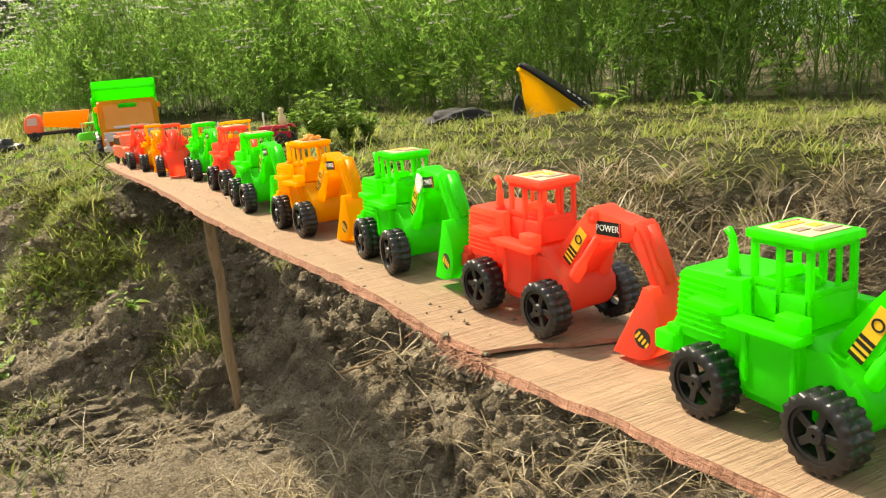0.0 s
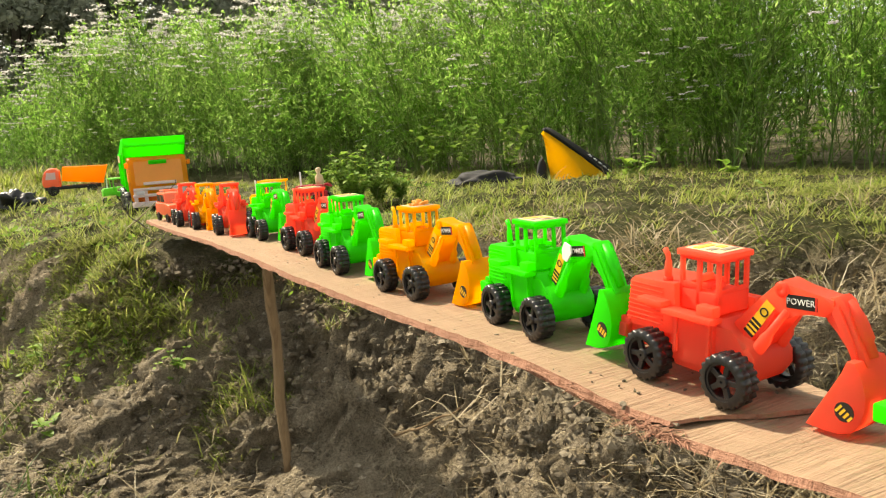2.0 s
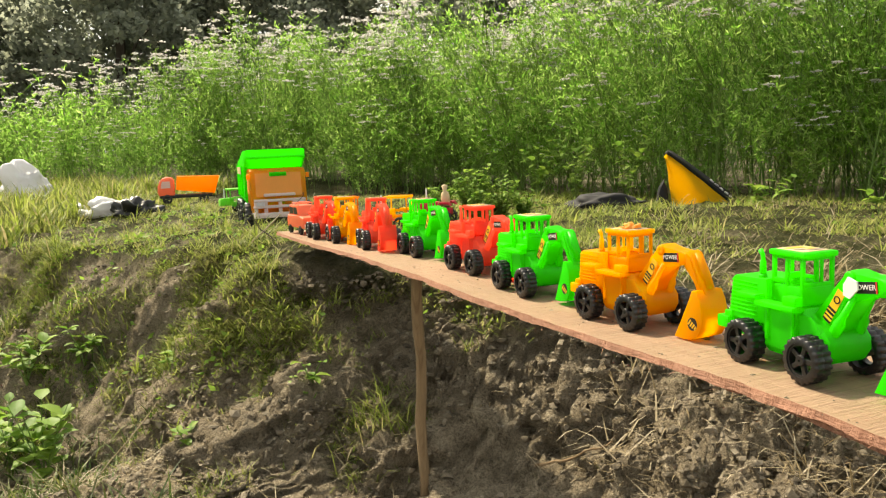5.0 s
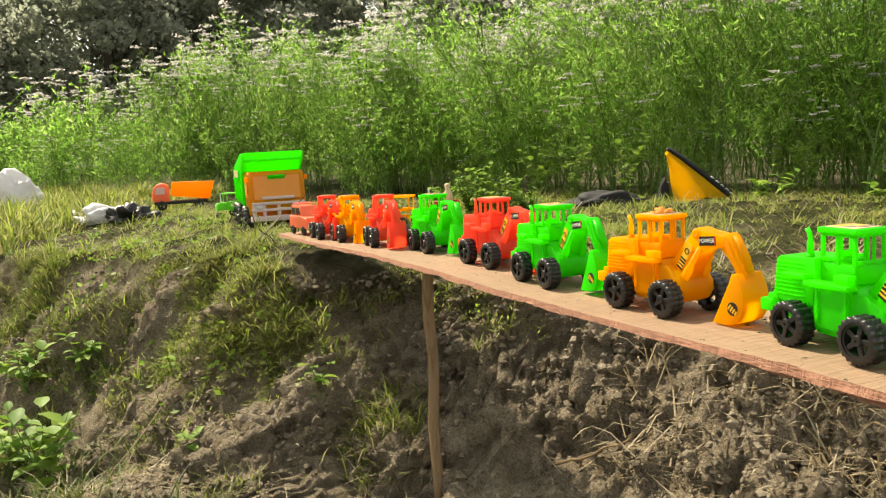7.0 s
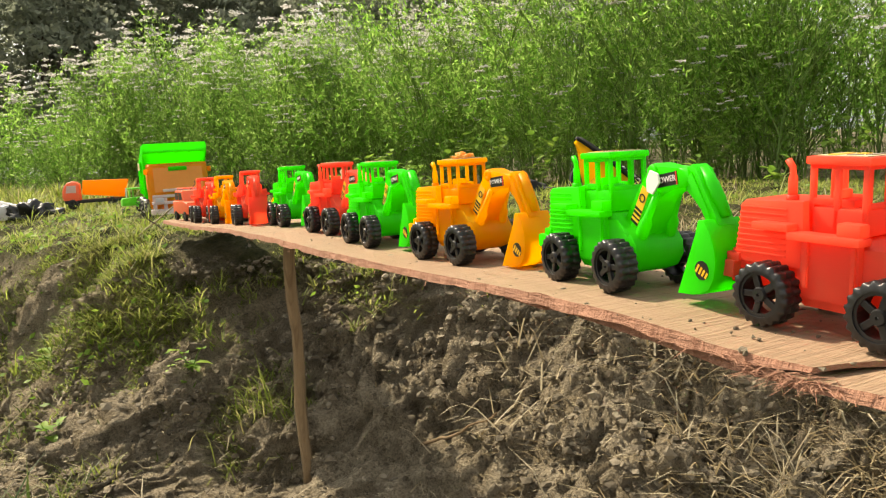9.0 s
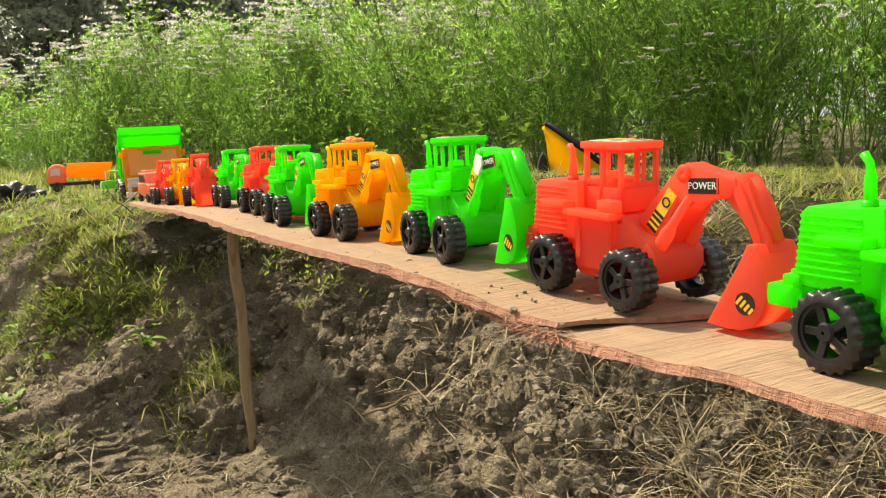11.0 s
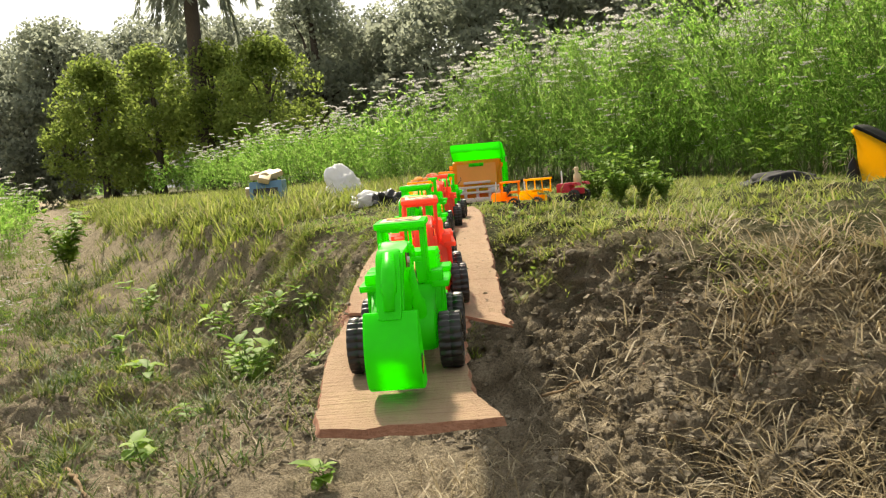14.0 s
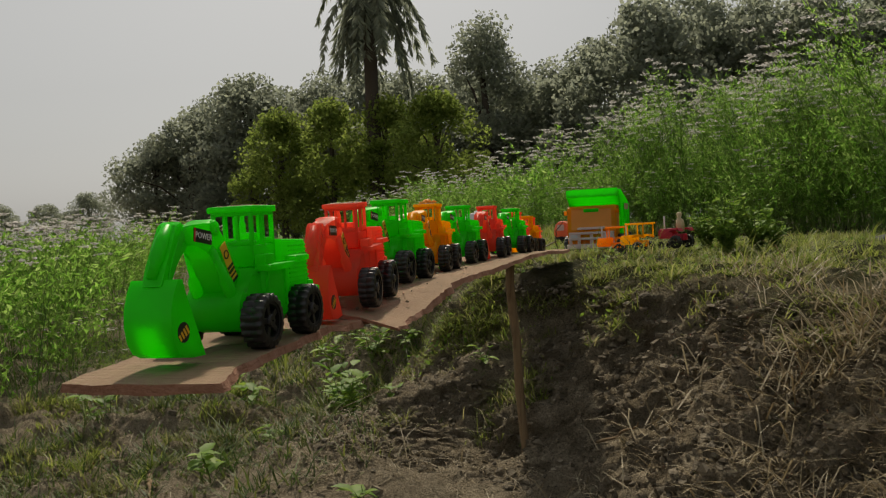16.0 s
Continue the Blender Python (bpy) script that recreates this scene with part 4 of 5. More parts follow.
def bag():
    """An open cloth bag: a yellow lined flap whose dark outside runs back from its edge."""
    t = thing("cloth_bag", "open cloth bag with yellow lining and black outside", "bag", at=pose(0.362, 3.10, 0.350))
    n, k = 20, 16

    def edge(a):
        """The free edge of the flap, from the ground (0) to the tip (1)."""
        out = 0.30 * (1 - a) ** 0.92
        return Vector((out - 0.030 * a, 0.92 * out, 0.012 + 0.236 * a))

    def place(i, j, off):
        a, b = i / n, j / k
        left = Vector((-0.034 * a ** 1.3, 0.0, 0.242 * a - 0.012))
        p = left.lerp(edge(a), b)
        belly = math.sin(b * math.pi) * (1 - 0.75 * a)
        p += Vector((-0.5, -0.85, 0)).normalized() * (0.050 * belly + 0.005 * math.sin(7 * b + 5 * a) + 0.004 * math.sin(13 * a - 4 * b))
        p.z -= 0.022 * belly * (1 - a)
        p.y += off
        return p
    bm = bmesh.new()
    f = [[bm.verts.new(place(i, j, 0.0)) for j in range(k + 1)] for i in range(n + 1)]
    g = [[bm.verts.new(place(i, j, 0.006)) for j in range(k + 1)] for i in range(n + 1)]
    for i in range(n):
        for j in range(k):
            bm.faces.new((f[i][j], f[i][j + 1], f[i + 1][j + 1], f[i + 1][j]))
            bm.faces.new((g[i][j], g[i + 1][j], g[i + 1][j + 1], g[i][j + 1]))
        bm.faces.new((f[i][0], f[i + 1][0], g[i + 1][0], g[i][0]))
        bm.faces.new((f[i][k], g[i][k], g[i + 1][k], f[i + 1][k]))
    part("lining", bm, CLOTH_YELLOW, t, "smooth creased yellow lining", smooth=True)
    bm = bmesh.new()
    tube(bm, [edge(i / 24) + Vector((0.003, 0.004, 0.004)) for i in range(25)], 0.0070, 8)
    part("zip_edge", bm, CLOTH_BLACK, t, "black zip edging", smooth=True)
    # the outside: from the edge back and down to the grass
    bm = bmesh.new()
    rows = []
    for i in range(n + 1):
        e = edge(i / n)
        rows.append([bm.verts.new(Vector((e.x + 0.115 * q, e.y + 0.008 + 0.30 * q, (e.z + 0.004) * (1 - 0.45 * q * q) + 0.02 * math.sin(q * 3.1)))) for q in (0, 0.15, 0.35, 0.6, 0.8, 1.0)])
    low = [[bm.verts.new(v.co + Vector((-0.006, 0.010, -0.006))) for v in r] for r in rows]
    for a, b, c, d in zip(rows, rows[1:], low, low[1:]):
        for q in range(5):
            bm.faces.new((a[q], a[q + 1], b[q + 1], b[q]))
            bm.faces.new((c[q], d[q], d[q + 1], c[q + 1]))
    for r, c in ((rows[0], low[0]), (rows[-1], low[-1])):
        for q in range(5):
            bm.faces.new((r[q], r[q + 1], c[q + 1], c[q]))
    part("back_panel", bm, CLOTH_BLACK, t, smooth=True)
    for i in range(5):
        e = edge(0.16 + 0.075 * i)
        bm = bmesh.new()
        box(bm, (e.x + 0.030, e.y + 0.062, e.z + 0.011), (0.012, 0.030, 0.004), 0.001, Matrix.Rotation(0.9, 3, "Y"))
        part("print_bar", bm, DECAL_WHITE, t)
    bm = bmesh.new()
    slab(bm, [(-0.070, 0.0), (-0.01, 0.0), (-0.020, 0.12), (-0.034, 0.150), (-0.050, 0.125), (-0.062, 0.06)], 0.015, 0.055, 0.012)
    part("side_pocket", bm, CLOTH_BLACK, t)
    return t


bag()
# scrap of foil on the roof of the amber excavator
yv = [x for x in TOYS if x[0] == "yellow"][0]
fp = at_plank(yv[1], yv[2], top_of_boards(yv[2]) + 0.0975)
crumpled("foil_scrap", "crumpled amber film scrap on a toy roof", "litter", PALE_ORANGE, pose(*fp, 0, 0, 30), (0.0085, 0.0065, 0.0028), 4.0, 0.9)

# ---- plants ----
def prism_paths(paths, radii):
    """Three-sided stems along paths (n, k, 3), with radii (n, k): places and triangles."""
    n, k, _ = paths.shape
    ang = np.array([0, 2.094, 4.189])
    off = np.stack([np.cos(ang), np.sin(ang), 0 * ang], -1)
    v = paths[:, :, None, :] + radii[:, :, None, None] * off[None, None]
    base = np.arange(n * k * 3).reshape(n, k, 3)
    t = []
    for j in range(3):
        a, b = base[:, :-1, j], base[:, :-1, (j + 1) % 3]
        c, d = base[:, 1:, j], base[:, 1:, (j + 1) % 3]
        t += [np.stack([a, b, d], -1).reshape(-1, 3), np.stack([a, d, c], -1).reshape(-1, 3)]
    return v.reshape(-1, 3), np.concatenate(t)


def diamonds(c, along, across):
    """Small leaf shapes at c, with half axes along and across."""
    v = np.stack([c - along, c + across - 0.15 * along, c + along, c - across - 0.15 * along], 1)
    b = np.arange(len(c))[:, None] * 4
    return v.reshape(-1, 3), np.concatenate([b + [0, 1, 2], b + [0, 2, 3]])


def unit(v):
    return v / np.maximum(np.linalg.norm(v, axis=-1, keepdims=True), 1e-9)


def crop_plant(r, h, branches, leaflets, leaf_len, bloom):
    """One feathery umbel plant: places, triangles, material numbers (0 leaf, 1 stem, 2 bloom)."""
    lean = r.normal(0, 0.06, 2) * h
    tt = np.linspace(0, 1, 5)
    main = np.stack([lean[0] * tt ** 1.5, lean[1] * tt ** 1.5, h * tt], -1)[None]
    v1, t1 = prism_paths(main, (0.0032 * (1.1 - 0.8 * tt))[None])
    f = r.uniform(0.02, 0.95, branches)
    az = r.uniform(0, 6.283, branches)
    ln = (0.16 + 0.34 * (1 - f)) * h * r.uniform(0.7, 1.2, branches)
    up = r.uniform(0.9, 1.9, branches)
    st = np.stack([np.interp(f, tt, main[0, :, i]) for i in range(3)], -1)
    dr = unit(np.stack([np.cos(az), np.sin(az), up], -1))
    s = np.linspace(0, 1, 4)
    br = st[:, None] + dr[:, None] * (ln[:, None] * s)[..., None]
    br[..., 2] += 0.10 * ln[:, None] * s ** 2
    v2, t2 = prism_paths(br, np.tile(0.0018 * (1.1 - 0.75 * s), (branches, 1)))
    w = ln / ln.sum()
    who = r.choice(branches, leaflets, p=w)
    # leaflets sit in sprays at a few nodes of each branch
    nodes = 6
    along = 0.2 + 0.8 * (r.integers(0, nodes, leaflets) + 0.5) / nodes
    spray = unit(r.normal(0, 1, (branches, nodes, 3)) + [0, 0, 0.3]) * r.uniform(0.012, 0.052, (branches, nodes, 1))
    c = st[who] + dr[who] * (ln[who] * along)[:, None] + spray[who, ((along - 0.2) / 0.8 * nodes).astype(int)]
    twig = unit(r.normal(0, 1, (leaflets, 3)) + [0, 0, 0.25]) * np.abs(r.normal(0, 0.015, leaflets))[:, None]
    c = c + twig
    ax = unit(unit(twig) + 0.5 * r.normal(0, 1, (leaflets, 3)) + [0, 0, 0.35])
    side = unit(np.cross(ax, r.normal(0, 1, (leaflets, 3))))
    le = leaf_len * r.uniform(0.5, 1.3, leaflets)[:, None]
    v3, t3 = diamonds(c, ax * le, side * le * 0.26)
    vs, ts, ix = [v1, v2, v3], [t1, t2, t3], [np.full(len(t1), 1), np.full(len(t2), 1), np.full(len(t3), 0)]
    if bloom:
        tips = np.concatenate([br[f > 0.60, -1], main[:, -1]])
        per = 24
        cc = np.repeat(tips, per, 0) + np.stack([r.normal(0, 0.015, len(tips) * per), r.normal(0, 0.015, len(tips) * per), r.normal(0.004, 0.003, len(tips) * per)], -1)
        a = unit(r.normal(0, 1, cc.shape) * [1, 1, 0.35])
        b = unit(np.cross(a, [0, 0, 1.0]) + r.normal(0, 0.25, cc.shape))
        sz = bloom * r.uniform(0.6, 1.3, len(cc))[:, None]
        v4, t4 = diamonds(cc, a * sz, b * sz * 0.8)
        vs.append(v4)
        ts.append(t4)
        ix.append(np.full(len(t4), 2))
    offs = np.cumsum([0] + [len(v) for v in vs[:-1]])
    return np.concatenate(vs), np.concatenate([t + o for t, o in zip(ts, offs)]), np.concatenate(ix)


def stand(name, kinds, places, scales, mats, r):
    """Many plants joined into one object."""
    vs, ts, ix, o = [], [], [], 0
    for p, s in zip(places, scales):
        v, t, i = kinds[r.integers(len(kinds))]
        a = r.uniform(0, 6.283)
        rot = np.array([[math.cos(a), -math.sin(a), 0], [math.sin(a), math.cos(a), 0], [0, 0, 1]])
        w = (v @ rot.T) * s
        lean = r.normal(0, 0.24, 2)
        w[:, :2] += lean * (w[:, 2:] ** 1.5)
        vs.append(w + p)
        ts.append(t + o)
        ix.append(i)
        o += len(v)
    return mesh_np(name, np.concatenate(vs), np.concatenate(ts), mats, np.concatenate(ix))


CROP_AT, CROP_ALONG = np.array([0.5, 3.72]), np.array([-0.84, 0.5426])
CROP_IN = np.array([0.5426, 0.84])


def field_places(r, q0, q1, d0, d1, per_m2, at=CROP_AT, along=CROP_ALONG, inward=CROP_IN):
    k = int((q1 - q0) * (d1 - d0) * per_m2)
    q, d = r.uniform(q0, q1, k), r.uniform(d0, d1, k)
    d = d + 0.10 * vnoise(q * 1.7, q * 0 + 3.0, 77)
    clump = vnoise(q * 3.3, d * 3.3, 78) + 0.6 * vnoise(q * 1.2, d * 1.2, 79)
    keep = r.uniform(0, 1, k) < np.clip(0.72 + 0.9 * clump, 0.28, 1)
    q, d = q[keep], d[keep]
    xy = at + q[:, None] * along + d[:, None] * inward
    return np.column_stack([xy, height(xy[:, 0], xy[:, 1], False) - 0.01])


pr = np.random.default_rng(21)
fine_kinds = [crop_plant(pr, 0.86, 22, 760, 0.0108, 0.0082 if i % 2 else 0.0) for i in range(8)]
mid_kinds = [crop_plant(pr, 0.80, 9, 150, 0.022, 0.012 if i % 3 else 0.0) for i in range(6)]
far_kinds = [crop_plant(pr, 0.80, 5, 60, 0.05, 0.03 if i % 2 else 0.0) for i in range(5)]
crop_mats = [FROND, STEM, BLOOM]


def hsize(r, p, lo=0.82, hi=1.15):
    return r.uniform(lo, hi, len(p)) * (1 + 0.17 * vnoise(p[:, 0] * 1.6, p[:, 1] * 1.6, 55) + 0.20 * np.clip((p[:, 0] + 1.0) / 2, 0, 1))


for nm, kinds, zones in (
        ("flowering_crop", fine_kinds, [(-2.9, 4.4, 0.0, 0.70, 100), (-2.9, 4.4, 0.70, 1.3, 54)]),
        ("flowering_crop_beyond", mid_kinds, [(4.6, 14.0, 0.0, 1.2, 40), (-3.2, 4.6, 1.3, 2.6, 24)]),
        ("flowering_crop_distant", far_kinds, [(14.0, 60.0, 0.0, 2.2, 5.0), (-9.0, 5.0, 2.6, 7.0, 6.0)])):
    ps = np.concatenate([field_places(pr, *z) for z in zones])
    tagged(stand(nm, kinds, ps, hsize(pr, ps), crop_mats, pr), "dense feathery green crop with white flower heads", "crop", kind="stuff")
ps = np.concatenate([field_places(pr, -0.6, 9.0, 0.0, 1.5, 52, np.array([-3.35, 1.75]), np.array([-0.78, 0.625]), np.array([-0.625, -0.78]))])
tagged(stand("low_crop", mid_kinds, ps, hsize(pr, ps, 0.76, 1.0), crop_mats, pr), "lower green crop beyond the gully", "crop", kind="stuff")
ps = field_places(pr, -2.9, 5.5, -0.12, 0.40, 120)
tagged(stand("crop_undergrowth", mid_kinds, ps, pr.uniform(0.25, 0.70, len(ps)), crop_mats, pr), "low leafy growth at the foot of the crop", "crop", kind="stuff")
ps = field_places(pr, -0.6, 7.0, -0.55, 0.1, 32, np.array([-3.35, 1.75]), np.array([-0.78, 0.625]), np.array([-0.625, -0.78]))
tagged(stand("low_weeds", mid_kinds, ps, pr.uniform(0.15, 0.40, len(ps)), [WEED, STEM, BLOOM], pr), "low green weeds along the gully", "weeds", kind="stuff")

# ---- turf, straw, clods and weeds ----
sr = np.random.default_rng(99)


def scatter(k, x0, x1, y0, y1, chance):
    """Places on the ground, kept by a chance of (x, y, brink)."""
    x, y = sr.uniform(x0, x1, k), sr.uniform(y0, y1, k)
    s = brink(x, y)
    keep = sr.uniform(0, 1, k) < chance(x, y, s)
    x, y = x[keep], y[keep]
    return np.column_stack([x, y, height(x, y)])


def in_front_of_crop(x, y):
    return ((x - CROP_AT[0]) * CROP_IN[0] + (y - CROP_AT[1]) * CROP_IN[1]) < 0.12


def clear_of_things(x, y):
    """False under the toys that stand on the grass."""
    ok = np.hypot(x + 1.05, y - 2.96) > 0.20
    for cx, cy, r in ((-1.18, 3.25, 0.16), (-1.86, 4.16, 0.16), (0.10, 3.0, 0.15), (-0.575, 2.40, 0.06), (-0.445, 2.40, 0.06), (-1.36, 3.36, 0.06), (0.46, 3.08, 0.17), (-3.02, 3.93, 0.2), (-3.12, 4.92, 0.13)):
        ok &= np.hypot(x - cx, y - cy) > r
    u, v = x * N2.x + y * N2.y, x * D2.x + y * D2.y
    return ok & ~((u > -0.44) & (u < -0.20) & (v > 0.0) & (v < 2.33) & (brink(x, y) < 0.06))


def blades(name, p, length, width, lean, material, label, category, up=None, curl=0.6):
    """Bent tapering blades at p, joined into one object."""
    k = len(p)
    az = sr.uniform(0, 6.283, k)
    le = length * sr.uniform(0.45, 1.35, k) * np.clip(1.0 + 1.1 * vnoise(p[:, 0] * 14, p[:, 1] * 14, 68), 0.3, 2.0)
    tilt = np.abs(sr.normal(lean, 0.22, k))
    out = np.stack([np.cos(az), np.sin(az), 0 * az], -1)
    rise = np.tile(np.array([0, 0, 1.0]), (k, 1)) if up is None else up
    d0 = unit(rise * np.cos(tilt)[:, None] + out * np.sin(tilt)[:, None])
    d1 = unit(d0 + out * curl * sr.uniform(0.2, 1.2, k)[:, None] - rise * curl * 0.25)
    side = unit(np.cross(d0, out + 1e-3)) * (width * sr.uniform(0.6, 1.3, k))[:, None]
    a = p - rise * 0.004
    m = a + d0 * (le * 0.55)[:, None]
    e = m + d1 * (le * 0.45)[:, None]
    v = np.stack([a - side, a + side, m - side * 0.8, m + side * 0.8, e], 1)
    b = np.arange(k)[:, None] * 5
    t = np.concatenate([b + [0, 1, 3], b + [0, 3, 2], b + [2, 3, 4]])
    return tagged(mesh_np(name, v, t, [material]), label, category, kind="stuff")


def tufts(centres, per, spread):
    q = np.repeat(centres, per, 0)
    q[:, :2] += sr.normal(0, spread, (len(q), 2))
    q[:, 2] = height(q[:, 0], q[:, 1])
    return q


def lush(x, y, s):
    patch = np.clip(0.65 + 0.8 * vnoise(x * 2.3, y * 2.3, 61), 0.05, 1) * np.clip(0.75 + 0.9 * vnoise(x * 13, y * 13, 62), 0.02, 1)
    left = np.clip(-x * 1.2 + 0.1, 0.0, 1)
    far_left = np.clip((-x - 1.15) * 2.5, 0, 1) * np.clip(0.35 + 1.4 * vnoise(x * 3.7, y * 3.7, 63), 0, 1)
    top = np.where(s < 0.02, 1.0, np.clip(1 - (s - 0.02) / (0.10 + 0.30 * left + 0.5 * far_left), 0, 1) * (0.3 + 0.4 * left + 0.3 * far_left))
    dry = np.where((x > 0.15) & (s > -0.12), 0.25, 1.0)
    return patch * top * dry * in_front_of_crop(x, y) * clear_of_things(x, y)


def dead(x, y, s):
    patch = np.clip(0.4 + 1.2 * vnoise(x * 3.1, y * 3.1, 71), 0.02, 1)
    right = np.clip(0.35 + x * 1.6, np.where(s > 0.22, 0.55, 0.2), 1)
    return patch * right * np.where(s < -0.5, 0.12, np.where(s < 0.9, 1.0, 0.3)) * in_front_of_crop(x, y) * clear_of_things(x, y)


p = tufts(scatter(36000, -2.6, 1.9, 1.25, 4.4, lush), 10, 0.009)
blades("turf", p, 0.034, 0.0015, 0.95, GRASS, "short green and yellowing turf", "grass")
p = tufts(scatter(2600, -2.6, 1.9, 1.3, 3.8, lambda x, y, s: lush(x, y, s) * (np.abs(s) < 0.6)), 9, 0.010)
blades("long_grass", p, 0.070, 0.0014, 0.7, GRASS, "longer grass blades along the brink", "grass", curl=1.0)
p = tufts(scatter(60000, -30, -2.0, 1.9, 26.0, lambda x, y, s: (s < 0.75) * np.clip(4.0 / np.hypot(x, y), 0.02, 1) * in_front_of_crop(x, y) * clear_of_things(x, y)), 7, 0.03)
p = np.concatenate([p, tufts(scatter(34000, -7.0, -2.0, 2.2, 7.5, lambda x, y, s: (s < 0.12) * np.clip(0.7 + 0.7 * vnoise(x * 3, y * 3, 58), 0.1, 1) * in_front_of_crop(x, y) * clear_of_things(x, y)), 7, 0.022)])
blades("distant_turf", p, 0.07, 0.004, 0.5, GRASS, "green turf running along the bank", "grass")
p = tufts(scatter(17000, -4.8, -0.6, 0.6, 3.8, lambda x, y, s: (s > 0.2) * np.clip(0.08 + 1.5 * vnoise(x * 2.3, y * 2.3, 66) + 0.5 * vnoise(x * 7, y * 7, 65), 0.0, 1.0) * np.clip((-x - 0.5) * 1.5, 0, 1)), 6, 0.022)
blades("gully_grass", p, 0.055, 0.0022, 0.85, GRASS_SHADED, "patchy grass on the gully floor", "grass")
p = tufts(scatter(19000, -2.0, 1.9, 0.7, 3.2, dead), 5, 0.03)
blades("dry_straw", p, 0.062, 0.0010, 1.25, STRAW, "dry bleached straw lying on the bank", "straw", curl=0.9)
p = tufts(scatter(1100, -0.3, 1.3, 0.9, 1.95, lambda x, y, s: dead(x, y, s) * (s > -0.1)), 16, 0.035)
blades("straw_tangle", p, 0.085, 0.0013, 1.0, STRAW, "tangled tufts of dry grass and roots", "straw", curl=1.5)
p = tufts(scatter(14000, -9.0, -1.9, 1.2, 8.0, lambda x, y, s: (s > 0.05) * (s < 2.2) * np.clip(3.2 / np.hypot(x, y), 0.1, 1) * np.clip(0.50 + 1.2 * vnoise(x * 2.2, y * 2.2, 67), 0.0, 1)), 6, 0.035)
blades("slope_grass", p, 0.065, 0.0036, 0.8, GRASS_SHADED, "rank green grass on the far slope of the gully", "grass")
# tussocks hanging over the brink
p = tufts(scatter(60000, -1.9, 0.9, 1.3, 3.2, lambda x, y, s: (s > -0.09) * (s < 0.10 + 0.16 * (x < -0.75)) * np.clip(0.35 + 1.3 * vnoise(x * 8, y * 8, 64), 0, 1) * np.clip(0.5 - x * 0.8, 0.1, 1) * 0.6 * clear_of_things(x, y)), 10, 0.018)
blades("brink_grass", p, 0.034, 0.0014, 1.05, GRASS, "tufty green grass hanging over the brink", "grass", curl=1.5)
# small round and pointed leaves mixed into the turf of the slope
p = scatter(42000, -2.4, 1.2, 1.3, 3.4, lambda x, y, s: lush(x, y, s) * np.clip(0.15 - x * 0.6, 0.08, 1) * np.clip(0.3 + 1.5 * vnoise(x * 10, y * 10, 69), 0, 1))
p[:, 2] += np.abs(sr.normal(0.008, 0.010, len(p)))
ax = unit(sr.normal(0, 1, (len(p), 3)) * [1, 1, 0.5])
sd = unit(np.cross(ax, sr.normal(0, 1, (len(p), 3)) * [0.5, 0.5, 1]))
le = 0.0095 * sr.uniform(0.5, 1.4, (len(p), 1))
v, t = diamonds(p, ax * le, sd * le * 0.5)
tagged(mesh_np("turf_leaves", v, t, [WEED]), "small green leaves of herbs among the turf", "leaves", kind="stuff")
# rounded green clumps on the slope and the gully floor
cc = scatter(150, -3.2, -0.7, 0.9, 2.8, lambda x, y, s: (s > 0.12) * np.clip(0.4 + 1.2 * vnoise(x * 2.6, y * 2.6, 59), 0, 1))
p = tufts(cc, 110, 0.030)
blades("grass_clumps", p, 0.040, 0.0022, 0.7, GRASS, "small rounded green grass clumps on bare earth", "grass", curl=0.8)
# green tufts growing out of the bare face
tc = np.array([[-0.52, 1.66], [-0.47, 1.64], [-0.79, 1.44], [-0.76, 1.48], [-0.03, 1.72], [-0.07, 1.70], [-1.12, 1.78], [-0.95, 2.02], [-0.86, 1.98], [-0.56, 1.60], [-0.60, 1.66], [-0.74, 1.38], [-0.82, 1.50]])
p = tufts(np.column_stack([tc, height(tc[:, 0], tc[:, 1])]), 70, 0.03)
blades("face_grass", p, 0.045, 0.0012, 0.75, GRASS, "green grass tufts on the bare bank face", "grass", curl=1.1)


def lumps(name, p, size, material, label, category):
    """Small angular clods, joined into one object."""
    ph = (1 + 5 ** 0.5) / 2
    iv = unit(np.array([(-1, ph, 0), (1, ph, 0), (-1, -ph, 0), (1, -ph, 0), (0, -1, ph), (0, 1, ph), (0, -1, -ph), (0, 1, -ph), (ph, 0, -1), (ph, 0, 1), (-ph, 0, -1), (-ph, 0, 1)], float))
    it = np.array([(0, 11, 5), (0, 5, 1), (0, 1, 7), (0, 7, 10), (0, 10, 11), (1, 5, 9), (5, 11, 4), (11, 10, 2), (10, 7, 6), (7, 1, 8), (3, 9, 4), (3, 4, 2), (3, 2, 6), (3, 6, 8), (3, 8, 9), (4, 9, 5), (2, 4, 11), (6, 2, 10), (8, 6, 7), (9, 8, 1)])
    k = len(p)
    sz = size * np.clip(np.exp(sr.normal(0, 0.55, k)), 0.35, 2.4)
    v = iv[None] * np.clip(1 + sr.normal(0, 0.34, (k, 12, 1)), 0.3, 1.8) * sz[:, None, None] * sr.uniform(0.6, 1.2, (k, 1, 3)) * [1.15, 1.15, 0.8] + p[:, None] - np.array([0, 0, 0.3]) * sz[:, None, None]
    t = it[None] + (np.arange(k) * 12)[:, None, None]
    return tagged(mesh_np(name, v, t, [material]), label, category, kind="stuff")


def on_face(p):
    """Moves places out with the crumbling face."""
    x, y = p[:, 0], p[:, 1]
    gi = np.clip(np.searchsorted(gx, x), 0, len(gx) - 1)
    gj = np.clip(np.searchsorted(gy, y), 0, len(gy) - 1)
    return gv.reshape(len(gy), len(gx), 3)[gj, gi] + sr.normal(0, 0.002, p.shape)


